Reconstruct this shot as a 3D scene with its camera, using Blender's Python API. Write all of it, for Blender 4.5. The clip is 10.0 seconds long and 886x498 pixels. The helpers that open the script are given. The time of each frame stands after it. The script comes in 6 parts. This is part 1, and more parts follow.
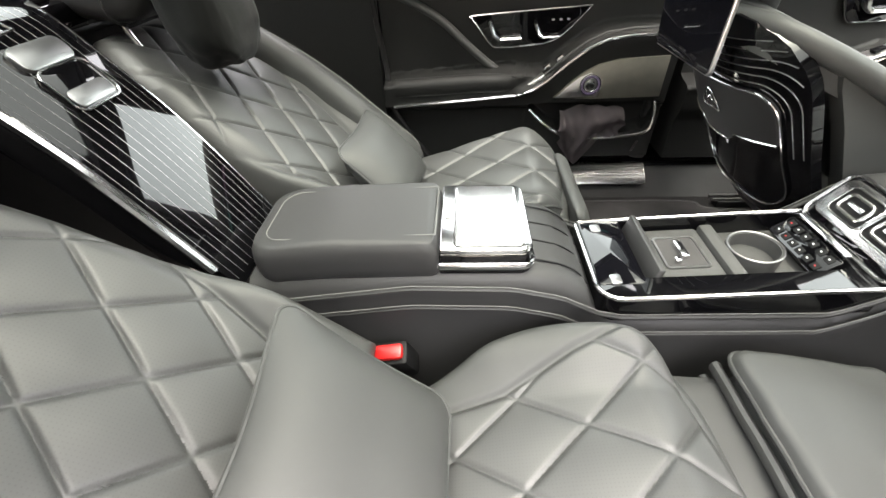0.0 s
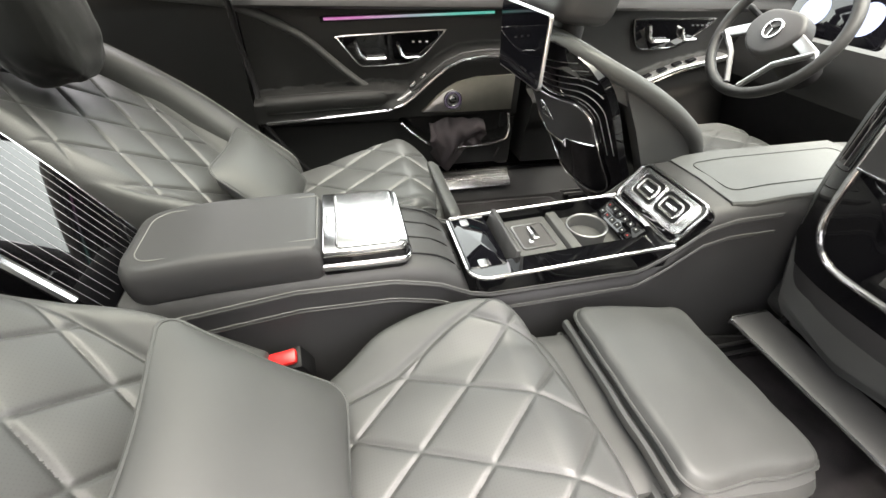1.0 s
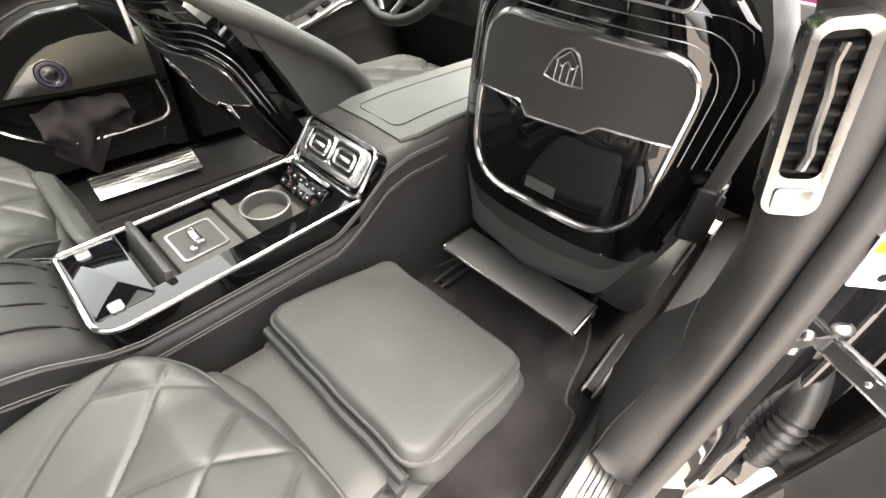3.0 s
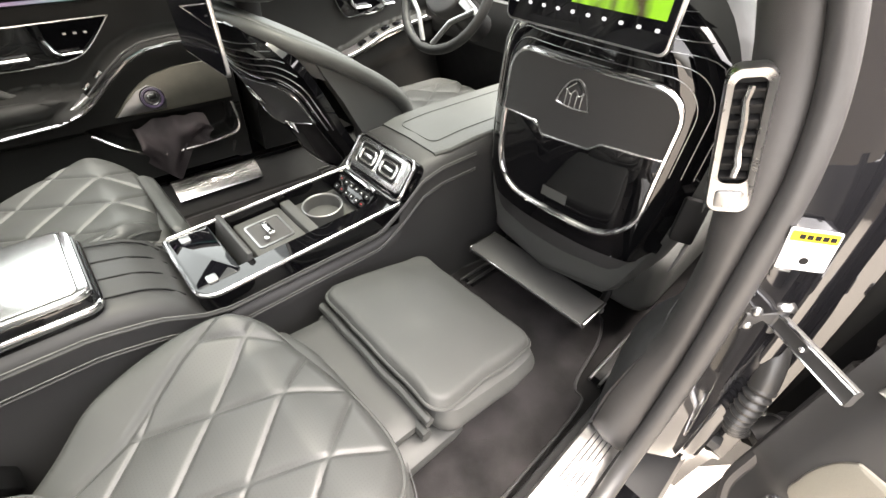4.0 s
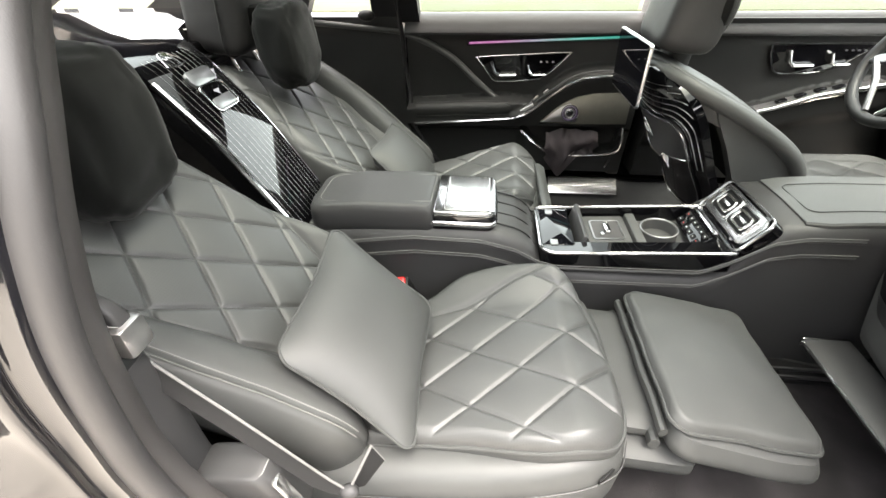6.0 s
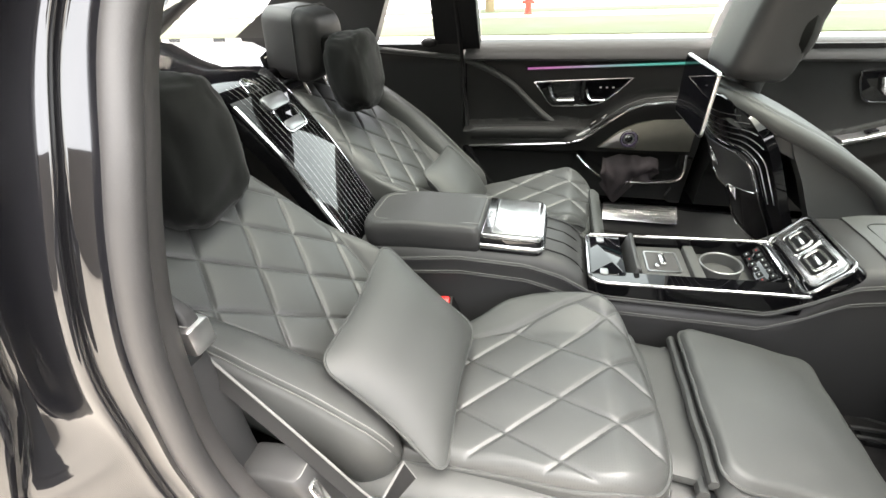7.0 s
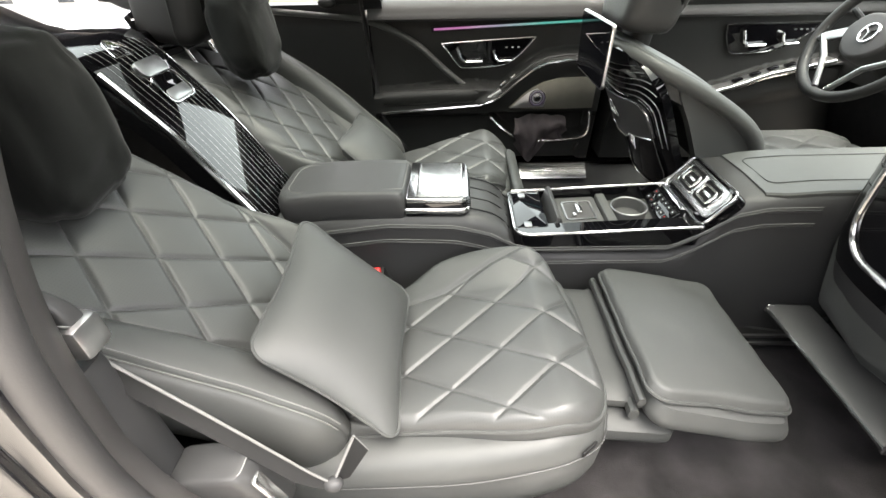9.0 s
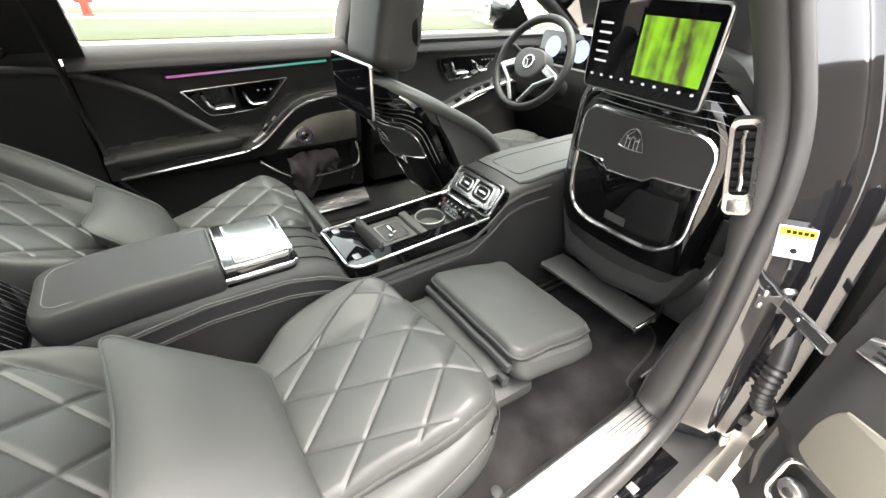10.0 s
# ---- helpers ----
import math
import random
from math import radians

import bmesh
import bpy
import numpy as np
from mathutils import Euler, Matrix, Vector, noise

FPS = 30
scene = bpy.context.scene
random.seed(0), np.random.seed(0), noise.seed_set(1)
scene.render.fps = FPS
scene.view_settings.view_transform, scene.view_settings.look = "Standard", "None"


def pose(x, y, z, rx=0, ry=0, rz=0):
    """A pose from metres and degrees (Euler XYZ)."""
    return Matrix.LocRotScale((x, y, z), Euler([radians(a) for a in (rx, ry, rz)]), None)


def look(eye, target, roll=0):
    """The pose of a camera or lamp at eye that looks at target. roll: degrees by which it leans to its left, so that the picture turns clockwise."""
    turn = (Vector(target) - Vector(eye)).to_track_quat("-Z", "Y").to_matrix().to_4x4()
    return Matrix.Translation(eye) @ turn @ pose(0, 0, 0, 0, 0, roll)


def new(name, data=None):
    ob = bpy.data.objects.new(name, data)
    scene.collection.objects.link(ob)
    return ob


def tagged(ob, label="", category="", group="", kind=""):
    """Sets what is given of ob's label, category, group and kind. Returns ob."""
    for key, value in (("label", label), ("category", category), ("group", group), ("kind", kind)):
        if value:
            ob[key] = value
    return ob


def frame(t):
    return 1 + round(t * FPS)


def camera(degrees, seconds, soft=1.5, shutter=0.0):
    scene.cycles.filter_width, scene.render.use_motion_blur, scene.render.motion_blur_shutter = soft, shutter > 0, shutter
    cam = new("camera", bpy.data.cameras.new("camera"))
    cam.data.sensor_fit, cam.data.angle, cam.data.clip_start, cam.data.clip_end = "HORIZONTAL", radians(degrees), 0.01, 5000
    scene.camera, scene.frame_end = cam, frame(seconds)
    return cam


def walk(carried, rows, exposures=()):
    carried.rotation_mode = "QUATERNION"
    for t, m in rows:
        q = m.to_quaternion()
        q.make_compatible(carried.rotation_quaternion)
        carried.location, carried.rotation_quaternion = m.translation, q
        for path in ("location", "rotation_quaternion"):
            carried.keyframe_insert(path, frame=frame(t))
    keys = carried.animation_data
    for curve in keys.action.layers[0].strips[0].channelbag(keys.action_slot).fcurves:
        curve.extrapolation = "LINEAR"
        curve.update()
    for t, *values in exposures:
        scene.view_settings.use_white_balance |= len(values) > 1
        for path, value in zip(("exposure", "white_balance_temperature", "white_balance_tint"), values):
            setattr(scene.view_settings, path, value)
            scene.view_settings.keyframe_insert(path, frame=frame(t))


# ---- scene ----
cam = camera(94.7, 10.0)
PATH = [
    (0, (0.085, -0.543, 1.106), (-0.014, 0.982, -0.184), -2.7),
    (0.5, (0.065, -0.581, 1.115), (0.088, 0.964, -0.155), -0.9),
    (1, (0.107, -0.615, 1.125), (0.508, 0.908, -0.108), 2.7),
    (1.5, (0.168, -0.617, 1.118), (1.004, 0.692, -0.143), 6.7),
    (2, (0.242, -0.607, 1.096), (1.324, 0.537, -0.137), 10.9),
    (2.5, (0.325, -0.598, 1.093), (1.492, 0.346, -0.229), 8.6),
    (2.7, (0.345, -0.594, 1.091), (1.517, 0.304, -0.256), 7.5),
    (3.8, (0.295, -0.648, 1.124), (1.475, 0.349, -0.146), 4.8),
    (4, (0.259, -0.683, 1.15), (1.357, 0.379, -0.141), 4.5),
    (4.5, (0.223, -0.774, 1.19), (1.067, 0.485, -0.115), 3.1),
    (5, (0.179, -0.836, 1.192), (0.676, 0.607, -0.1), 1.5),
    (5.5, (0.163, -0.873, 1.192), (0.292, 0.661, -0.085), -0.8),
    (6, (0.163, -0.866, 1.201), (-0.024, 0.722, 0.0), -1.1),
    (6.2, (0.165, -0.866, 1.204), (-0.128, 0.737, 0.04), -1.3),
    (7.5, (0.176, -0.873, 1.219), (-0.269, 0.723, 0.098), -2.8),
    (8, (0.177, -0.873, 1.22), (-0.26, 0.708, 0.076), -3.1),
    (8.5, (0.174, -0.873, 1.211), (-0.197, 0.706, 0.042), -3.0),
    (9, (0.164, -0.868, 1.182), (0.097, 0.711, -0.044), -1.4),
    (9.5, (0.116, -0.856, 1.193), (0.63, 0.678, 0.017), 1.7),
    (10, (0.034, -0.845, 1.209), (0.994, 0.51, 0.096), 2.7),
]
walk(cam, [(t, look(eye, target, roll)) for t, eye, target, roll in PATH], [(0, 4.27, 7050, 12), (2.5, 4.27, 7300, 15), (5, 4.13, 7100, 12), (7.5, 4.02, 6900, 10), (10, 3.96, 6950, 10)])

# ---- light ----
SUN_EL, SUN_AZ = 81.0, 130.0
world = bpy.data.worlds.new("overcast_sky")
scene.world = world
world.use_nodes = True
wn = world.node_tree.nodes
sky = wn.new("ShaderNodeTexSky")
sky.sky_type = "NISHITA"
sky.sun_disc = False
sky.sun_elevation, sky.sun_rotation = radians(SUN_EL), radians(SUN_AZ)
sky.air_density, sky.dust_density = 1.0, 4.0
pale = wn.new("ShaderNodeHueSaturation")
pale.inputs["Saturation"].default_value = 0.25
world.node_tree.links.new(sky.outputs[0], pale.inputs["Color"])
world.node_tree.links.new(pale.outputs[0], wn["Background"].inputs["Color"])
wn["Background"].inputs["Strength"].default_value = 0.15
sun = new("sun", bpy.data.lights.new("sun", "SUN"))
sun.data.energy, sun.data.angle, sun.data.color = 0.62, radians(60), (1.0, 0.97, 0.92)
sun.matrix_world = look((1.2, -1.0, 10.0), (0.0, 0.0, 0.0))

# ---- materials ----


def nodes_of(name):
    m = bpy.data.materials.new(name)
    m.use_nodes = True
    t = m.node_tree
    return m, t, t.nodes["Principled BSDF"]


def mat(name, col, rough=0.5, metal=0.0, var=0.15, scale=30.0, grain=600.0, bump=0.1, coat=0.0, spec=0.5, dots=0.0, sheen=0.0):
    """A plain material with two scales of variation and fine relief."""
    m, t, b = nodes_of(name)
    L = t.links.new
    co = t.nodes.new("ShaderNodeTexCoord")
    big = t.nodes.new("ShaderNodeTexNoise")
    big.inputs["Scale"].default_value, big.inputs["Detail"].default_value = scale, 5
    fine = t.nodes.new("ShaderNodeTexNoise")
    fine.inputs["Scale"].default_value, fine.inputs["Detail"].default_value = grain, 2
    L(co.outputs["Object"], big.inputs["Vector"]), L(co.outputs["Object"], fine.inputs["Vector"])
    ramp = t.nodes.new("ShaderNodeMapRange")
    ramp.inputs["To Min"].default_value, ramp.inputs["To Max"].default_value = 1 - var, 1 + var
    L(big.outputs["Fac"], ramp.inputs["Value"])
    mul = t.nodes.new("ShaderNodeMix")
    mul.data_type, mul.blend_type = "RGBA", "MULTIPLY"
    mul.inputs["Factor"].default_value = 1.0
    mul.inputs["A"].default_value = (*col, 1)
    L(ramp.outputs[0], mul.inputs["B"])
    col_out = mul.outputs["Result"]
    rr = t.nodes.new("ShaderNodeMapRange")
    rv = min(var, 0.3)
    rr.inputs["To Min"].default_value, rr.inputs["To Max"].default_value = max(rough * (1 - rv), 0.01), min(rough * (1 + rv), 1)
    L(big.outputs["Fac"], rr.inputs["Value"]), L(rr.outputs[0], b.inputs["Roughness"])
    height = fine.outputs["Fac"]
    if dots:
        vor = t.nodes.new("ShaderNodeTexVoronoi")
        vor.voronoi_dimensions = "2D"
        vor.inputs["Scale"].default_value, vor.inputs["Randomness"].default_value = dots, 0.0
        L(co.outputs["UV"], vor.inputs["Vector"])
        hole = t.nodes.new("ShaderNodeMapRange")
        hole.inputs["From Min"].default_value, hole.inputs["From Max"].default_value = 0.12, 0.22
        L(vor.outputs["Distance"], hole.inputs["Value"])
        dark = t.nodes.new("ShaderNodeMapRange")
        dark.inputs["To Min"].default_value = 0.78
        L(hole.outputs[0], dark.inputs["Value"])
        two = t.nodes.new("ShaderNodeMix")
        two.data_type, two.blend_type = "RGBA", "MULTIPLY"
        two.inputs["Factor"].default_value = 1.0
        L(col_out, two.inputs["A"]), L(dark.outputs[0], two.inputs["B"])
        col_out = two.outputs["Result"]
    L(col_out, b.inputs["Base Color"])
    if bump:
        bp = t.nodes.new("ShaderNodeBump")
        bp.inputs["Strength"].default_value, bp.inputs["Distance"].default_value = bump, 0.002
        L(height, bp.inputs["Height"]), L(bp.outputs[0], b.inputs["Normal"])
    b.inputs["Metallic"].default_value = metal
    b.inputs["Coat Weight"].default_value = coat
    b.inputs["Coat Roughness"].default_value = 0.03
    b.inputs["Specular IOR Level"].default_value = spec
    b.inputs["Sheen Weight"].default_value = sheen
    return m


def glow(name, col, strength):
    m, t, b = nodes_of(name)
    b.inputs["Base Color"].default_value = (0.01, 0.01, 0.01, 1)
    b.inputs["Emission Color"].default_value, b.inputs["Emission Strength"].default_value = (*col, 1), strength
    return m


LEATHER = mat("grey_leather", (0.044, 0.0455, 0.044), 0.52, spec=0.38, var=0.14, scale=14, grain=1400, bump=0.12)
PERF = mat("perforated_leather", (0.045, 0.0462, 0.045), 0.45, spec=0.50, var=0.14, scale=14, grain=1400, bump=0.12, dots=230)
BLACK_LEATHER = mat("black_leather", (0.0100, 0.0104, 0.0100), 0.52, spec=0.34, var=0.15, scale=12, grain=1200, bump=0.12)
SUEDE = mat("black_suede", (0.0045, 0.0048, 0.0045), 0.95, spec=0.12, var=0.3, scale=25, grain=900, bump=0.2, sheen=0.1)
PIANO = mat("piano_black", (0.0025, 0.0025, 0.003), 0.03, var=0.05, scale=8, bump=0.0, coat=0.15)
CHROME = mat("satin_chrome", (0.75, 0.75, 0.76), 0.16, 1.0, var=0.1, scale=40, bump=0.0)
BRUSHED = mat("brushed_aluminium", (0.60, 0.60, 0.60), 0.3, 1.0, var=0.15, scale=60, bump=0.05)
PLASTIC = mat("dark_grey_plastic", (0.024, 0.024, 0.0245), 0.55, spec=0.35, var=0.12, scale=10, grain=1000, bump=0.15)
BLACK = mat("matt_black_plastic", (0.004, 0.004, 0.0044), 0.6, spec=0.25, var=0.2, scale=30, bump=0.1)
GUNMETAL = mat("gunmetal_trim", (0.06, 0.06, 0.06), 0.45, 0.5, var=0.1, scale=30, bump=0.03)
CARPET = mat("black_velour_carpet", (0.0085, 0.0080, 0.0083), 0.95, spec=0.15, var=0.75, scale=7, grain=700, bump=0.6)
RUBBER = mat("grey_rubber_seal", (0.030, 0.029, 0.029), 0.5, var=0.15, scale=18, grain=500, bump=0.08)
PAINT = mat("black_car_paint", (0.006, 0.006, 0.007), 0.06, var=0.05, scale=5, bump=0.0, coat=1.0)
RED = mat("red_plastic", (0.45, 0.012, 0.012), 0.35, var=0.05, bump=0.0)
WHITE = mat("white_label_paper", (0.7, 0.7, 0.7), 0.5, var=0.03, bump=0.0)
YELLOW = mat("yellow_label_print", (0.85, 0.55, 0.02), 0.5, var=0.03, bump=0.0)
WEB = mat("grey_belt_webbing", (0.014, 0.014, 0.014), 0.9, spec=0.15, var=0.2, scale=300, grain=1500, bump=0.4)
WEB_EDGE = mat("pale_belt_edge", (0.10, 0.10, 0.097), 0.8, var=0.1, bump=0.2)
GRILLE = mat("champagne_speaker_mesh", (0.22, 0.21, 0.18), 0.45, 0.6, var=0.15, scale=700, grain=1500, bump=0.4)
DARK_LEATHER = mat("dark_grey_leather", (0.027, 0.027, 0.0272), 0.50, var=0.12, scale=12, grain=1300, bump=0.12, spec=0.38)
SATIN = mat("satin_metal", (0.30, 0.30, 0.30), 0.34, 1.0, var=0.1, scale=50, bump=0.03)
TRIM = mat("warm_grey_pillar_trim", (0.036, 0.034, 0.033), 0.50, var=0.12, scale=9, grain=1000, bump=0.12)
VELOUR = mat("dark_velour_mat", (0.019, 0.0176, 0.0182), 0.95, spec=0.15, var=1.8, scale=8, grain=700, bump=0.6)
SCUFF = mat("scuffed_bright_aluminium", (0.40, 0.40, 0.39), 0.42, 1.0, var=0.6, scale=40, bump=0.05)
VENT_METAL = mat("satin_vent_metal", (0.24, 0.24, 0.24), 0.28, 1.0, var=0.15, scale=60, bump=0.02)
SILVER = mat("polished_silver", (0.80, 0.80, 0.79), 0.22, 1.0, var=0.1, scale=60, bump=0.02)
TRAY_GREY = mat("grey_tray_lining", (0.055, 0.055, 0.053), 0.6, spec=0.35, var=0.12, scale=12, grain=900, bump=0.1)
BRASSY = mat("brushed_bronze_panel", (0.20, 0.195, 0.165), 0.38, 0.7, var=0.15, scale=40, bump=0.03)
RIBBED = mat("glossy_black_rubber", (0.018, 0.018, 0.018), 0.34, var=0.15, scale=60, bump=0.05)
STITCH = mat("grey_thread", (0.12, 0.12, 0.115), 0.8, var=0.2, bump=0.2)
LINING = mat("black_headliner", (0.012, 0.012, 0.012), 0.9, var=0.1, bump=0.2)
SCREEN_OFF = mat("dark_display_glass", (0.003, 0.003, 0.004), 0.02, var=0.02, bump=0.0, coat=0.15)


def glass_mat(name, tint):
    m = bpy.data.materials.new(name)
    m.use_nodes = True
    t = m.node_tree
    t.nodes.clear()
    out, mix = t.nodes.new("ShaderNodeOutputMaterial"), t.nodes.new("ShaderNodeMixShader")
    tr, gl, fr = t.nodes.new("ShaderNodeBsdfTransparent"), t.nodes.new("ShaderNodeBsdfGlossy"), t.nodes.new("ShaderNodeFresnel")
    tr.inputs["Color"].default_value = (*tint, 1)
    gl.inputs["Roughness"].default_value = 0.0
    fr.inputs["IOR"].default_value = 1.3
    t.links.new(fr.outputs[0], mix.inputs[0]), t.links.new(tr.outputs[0], mix.inputs[1])
    t.links.new(gl.outputs[0], mix.inputs[2]), t.links.new(mix.outputs[0], out.inputs[0])
    return m


GLASS = glass_mat("window_glass", (0.86, 0.90, 0.88))
ROOF_GLASS = glass_mat("tinted_roof_glass", (0.55, 0.57, 0.55))

# ---- mesh helpers ----
YC = 0.02
Z3 = Vector((0, 0, 1))


def lerp(a, b, f):
    return a + (b - a) * f


def smooth(a, b, v):
    f = min(max((v - a) / (b - a), 0.0), 1.0)
    return f * f * (3 - 2 * f)


def table(pts):
    """A function that runs straight from one (x, y) to the next."""
    xs, ys = [p[0] for p in pts], [p[1] for p in pts]
    return lambda v: float(np.interp(v, xs, ys))


def curve(pts, n=8, closed=False):
    """Points of a smooth line through pts."""
    P = [Vector(p) for p in pts]
    out, m = [], len(P)
    for i in range(m if closed else m - 1):
        a = P[(i - 1) % m] if closed or i else P[0] * 2 - P[1]
        b, c = P[i], P[(i + 1) % m]
        d = P[(i + 2) % m] if closed or i < m - 2 else c * 2 - b
        for k in range(n):
            f = k / n
            out.append(0.5 * (2 * b + (c - a) * f + (2 * a - 5 * b + 4 * c - d) * f * f + (3 * b - a - 3 * c + d) * f ** 3))
    if not closed:
        out.append(P[-1])
    return out


def rrect(w, h, r, n=5, cx=0.0, cy=0.0):
    """A rounded rectangle as points; r is one radius, or four from the corner (+,+) on, anticlockwise."""
    rs = r if isinstance(r, (tuple, list)) else (r,) * 4
    out = []
    for k, (sx, sy) in enumerate(((1, 1), (-1, 1), (-1, -1), (1, -1))):
        q = rs[k]
        for i in range(n + 1):
            a = radians(90 * k + 90 * i / n)
            out.append((cx + sx * (w / 2 - q) + q * math.cos(a), cy + sy * (h / 2 - q) + q * math.sin(a)))
    return out


def ring(r, n=12, sx=1.0, sy=1.0):
    return [(r * sx * math.cos(2 * math.pi * i / n), r * sy * math.sin(2 * math.pi * i / n)) for i in range(n)]


def loft(rows, cap=True, closed=False):
    """A skin over rows of points, each row a closed loop."""
    bm = bmesh.new()
    vs = [[bm.verts.new(p) for p in row] for row in rows]
    m = len(vs[0])
    for i in range(len(vs) if closed else len(vs) - 1):
        a, b = vs[i], vs[(i + 1) % len(vs)]
        for k in range(m):
            bm.faces.new((a[k], a[(k + 1) % m], b[(k + 1) % m], b[k]))
    if cap and not closed:
        bm.faces.new(vs[0][::-1]), bm.faces.new(vs[-1])
    bmesh.ops.recalc_face_normals(bm, faces=bm.faces)
    return bm


def sweep(path, section, closed=False, up=Z3):
    P = [Vector(p) for p in path]
    rows, m = [], len(P)
    for i, p in enumerate(P):
        a, b = (P[(i - 1) % m], P[(i + 1) % m]) if closed else (P[max(i - 1, 0)], P[min(i + 1, m - 1)])
        t = (b - a).normalized()
        s = Vector(up).cross(t)
        s = s.normalized() if s.length > 1e-4 else Vector((1, 0, 0))
        n = t.cross(s)
        sec = section(i / (m - 1)) if callable(section) else section
        rows.append([p + s * u + n * v for u, v in sec])
    return loft(rows, closed=closed)


def tube(path, r, n=8, closed=False, up=Z3, sx=1.0, sy=1.0):
    return sweep(path, ring(r, n, sx, sy), closed, up)


def slab(outline, m, depth, bevel=0.0, seg=2):
    """An outline in the plane of pose m, from its z=0 down to -depth, with rounded upper edges."""
    rows, c = [], Vector((sum(p[0] for p in outline) / len(outline), sum(p[1] for p in outline) / len(outline)))
    size = max((Vector(p) - c).length for p in outline)
    steps = [(0.0, -depth)] + ([(0.0, -bevel)] if bevel else []) + ([(bevel * (1 - math.cos(radians(90 * k / seg))), -bevel * (1 - math.sin(radians(90 * k / seg)))) for k in range(1, seg + 1)] if bevel else [(0.0, 0.0)])
    n = len(outline)
    nor = []
    for i in range(n):
        a, b = Vector(outline[i - 1]), Vector(outline[(i + 1) % n])
        d = (b - a)
        nor.append(Vector((-d.y, d.x)).normalized() if d.length > 1e-9 else Vector((0, 0)))
    area = sum(outline[i - 1][0] * outline[i][1] - outline[i][0] * outline[i - 1][1] for i in range(n))
    sgn = 1 if area > 0 else -1
    for inset, z in steps:
        rows.append([m @ Vector((p[0] + nor[i].x * inset * sgn, p[1] + nor[i].y * inset * sgn, z)) for i, p in enumerate(outline)])
    return loft(rows)


def box(x0, x1, y0, y1, z0, z1, bevel=0.0, seg=2):
    bm = bmesh.new()
    bmesh.ops.create_cube(bm, size=1)
    for v in bm.verts:
        v.co = Vector((lerp(x0, x1, v.co.x + 0.5), lerp(y0, y1, v.co.y + 0.5), lerp(z0, z1, v.co.z + 0.5)))
    if bevel:
        bmesh.ops.bevel(bm, geom=bm.edges[:], offset=bevel, segments=seg, profile=0.5, affect="EDGES", clamp_overlap=True)
    return bm


def ball(c, rx, ry, rz, u=20, v=14):
    bm = bmesh.new()
    bmesh.ops.create_uvsphere(bm, u_segments=u, v_segments=v, radius=1)
    for q in bm.verts:
        q.co = Vector(c) + Vector((q.co.x * rx, q.co.y * ry, q.co.z * rz))
    return bm


def moved(bm, m):
    bmesh.ops.transform(bm, matrix=m, verts=bm.verts)
    if m.determinant() < 0:
        bmesh.ops.reverse_faces(bm, faces=bm.faces)
    return bm


def joined(*bms):
    out = bmesh.new()
    for b in bms:
        me = bpy.data.meshes.new("part")
        b.to_mesh(me)
        b.free()
        out.from_mesh(me)
        bpy.data.meshes.remove(me)
    return out


def thing(name, base, label, category, group="", kind=""):
    ob = new(name)
    ob.empty_display_size = 0.05
    ob.matrix_world = Matrix.Translation(base) if not isinstance(base, Matrix) else base
    return tagged(ob, label, category, group, kind)


def origin(ob):
    m = ob.matrix_basis.copy()
    while ob.parent:
        ob = ob.parent
        m = ob.matrix_basis @ m
    return m


def part(name, bm, material, parent=None, label="", angle=40, uv=False):
    """Links a bmesh, whose places are in the world, as one mesh under its thing or part."""
    me = bpy.data.meshes.new(name)
    bm.to_mesh(me)
    bm.free()
    for one in material if isinstance(material, (list, tuple)) else [material]:
        me.materials.append(one)
    me.polygons.foreach_set("use_smooth", [len(p.vertices) < 9 for p in me.polygons])
    me.set_sharp_from_angle(angle=radians(angle))
    ob = new(name, me)
    if parent:
        me.transform(origin(parent).inverted())
        ob.parent = parent
    return tagged(ob, label)


def alone(name, bm, material, label, category, group="", kind="", angle=40):
    return tagged(part(name, bm, material, None, "", angle), label, category, group, kind)


def polar(outline, c):
    pts = sorted((math.atan2(p[1] - c[1], p[0] - c[0]), math.hypot(p[0] - c[0], p[1] - c[1])) for p in outline)
    th = [p[0] for p in pts]
    rr = [p[1] for p in pts]
    th = [th[-1] - 2 * math.pi] + th + [th[0] + 2 * math.pi]
    rr = [rr[-1]] + rr + [rr[0]]
    return lambda a: float(np.interp(a, th, rr))


def frame3(outer, inner, m, z0, z1):
    """A flat frame between two outlines, in the plane of pose m."""
    bm = bmesh.new()
    n = len(outer)
    lv = [[bm.verts.new(m @ Vector((p[0], p[1], z))) for p in ring_] for ring_, z in ((outer, z0), (outer, z1 - 0.004), ([(p[0] * 0.93, p[1] * 0.975) for p in outer], z1), (inner, z1 - 0.002), (inner, z0))]
    for a in range(5):
        for k in range(n):
            bm.faces.new((lv[a][k], lv[a][(k + 1) % n], lv[(a + 1) % 5][(k + 1) % n], lv[(a + 1) % 5][k]))
    bmesh.ops.recalc_face_normals(bm, faces=bm.faces)
    return bm


def dense(outline, step=0.006):
    out = []
    for i in range(len(outline)):
        a, b = Vector(outline[i]), Vector(outline[(i + 1) % len(outline)])
        k = max(1, int((b - a).length / step))
        out += [tuple(a.lerp(b, j / k)) for j in range(k)]
    return out


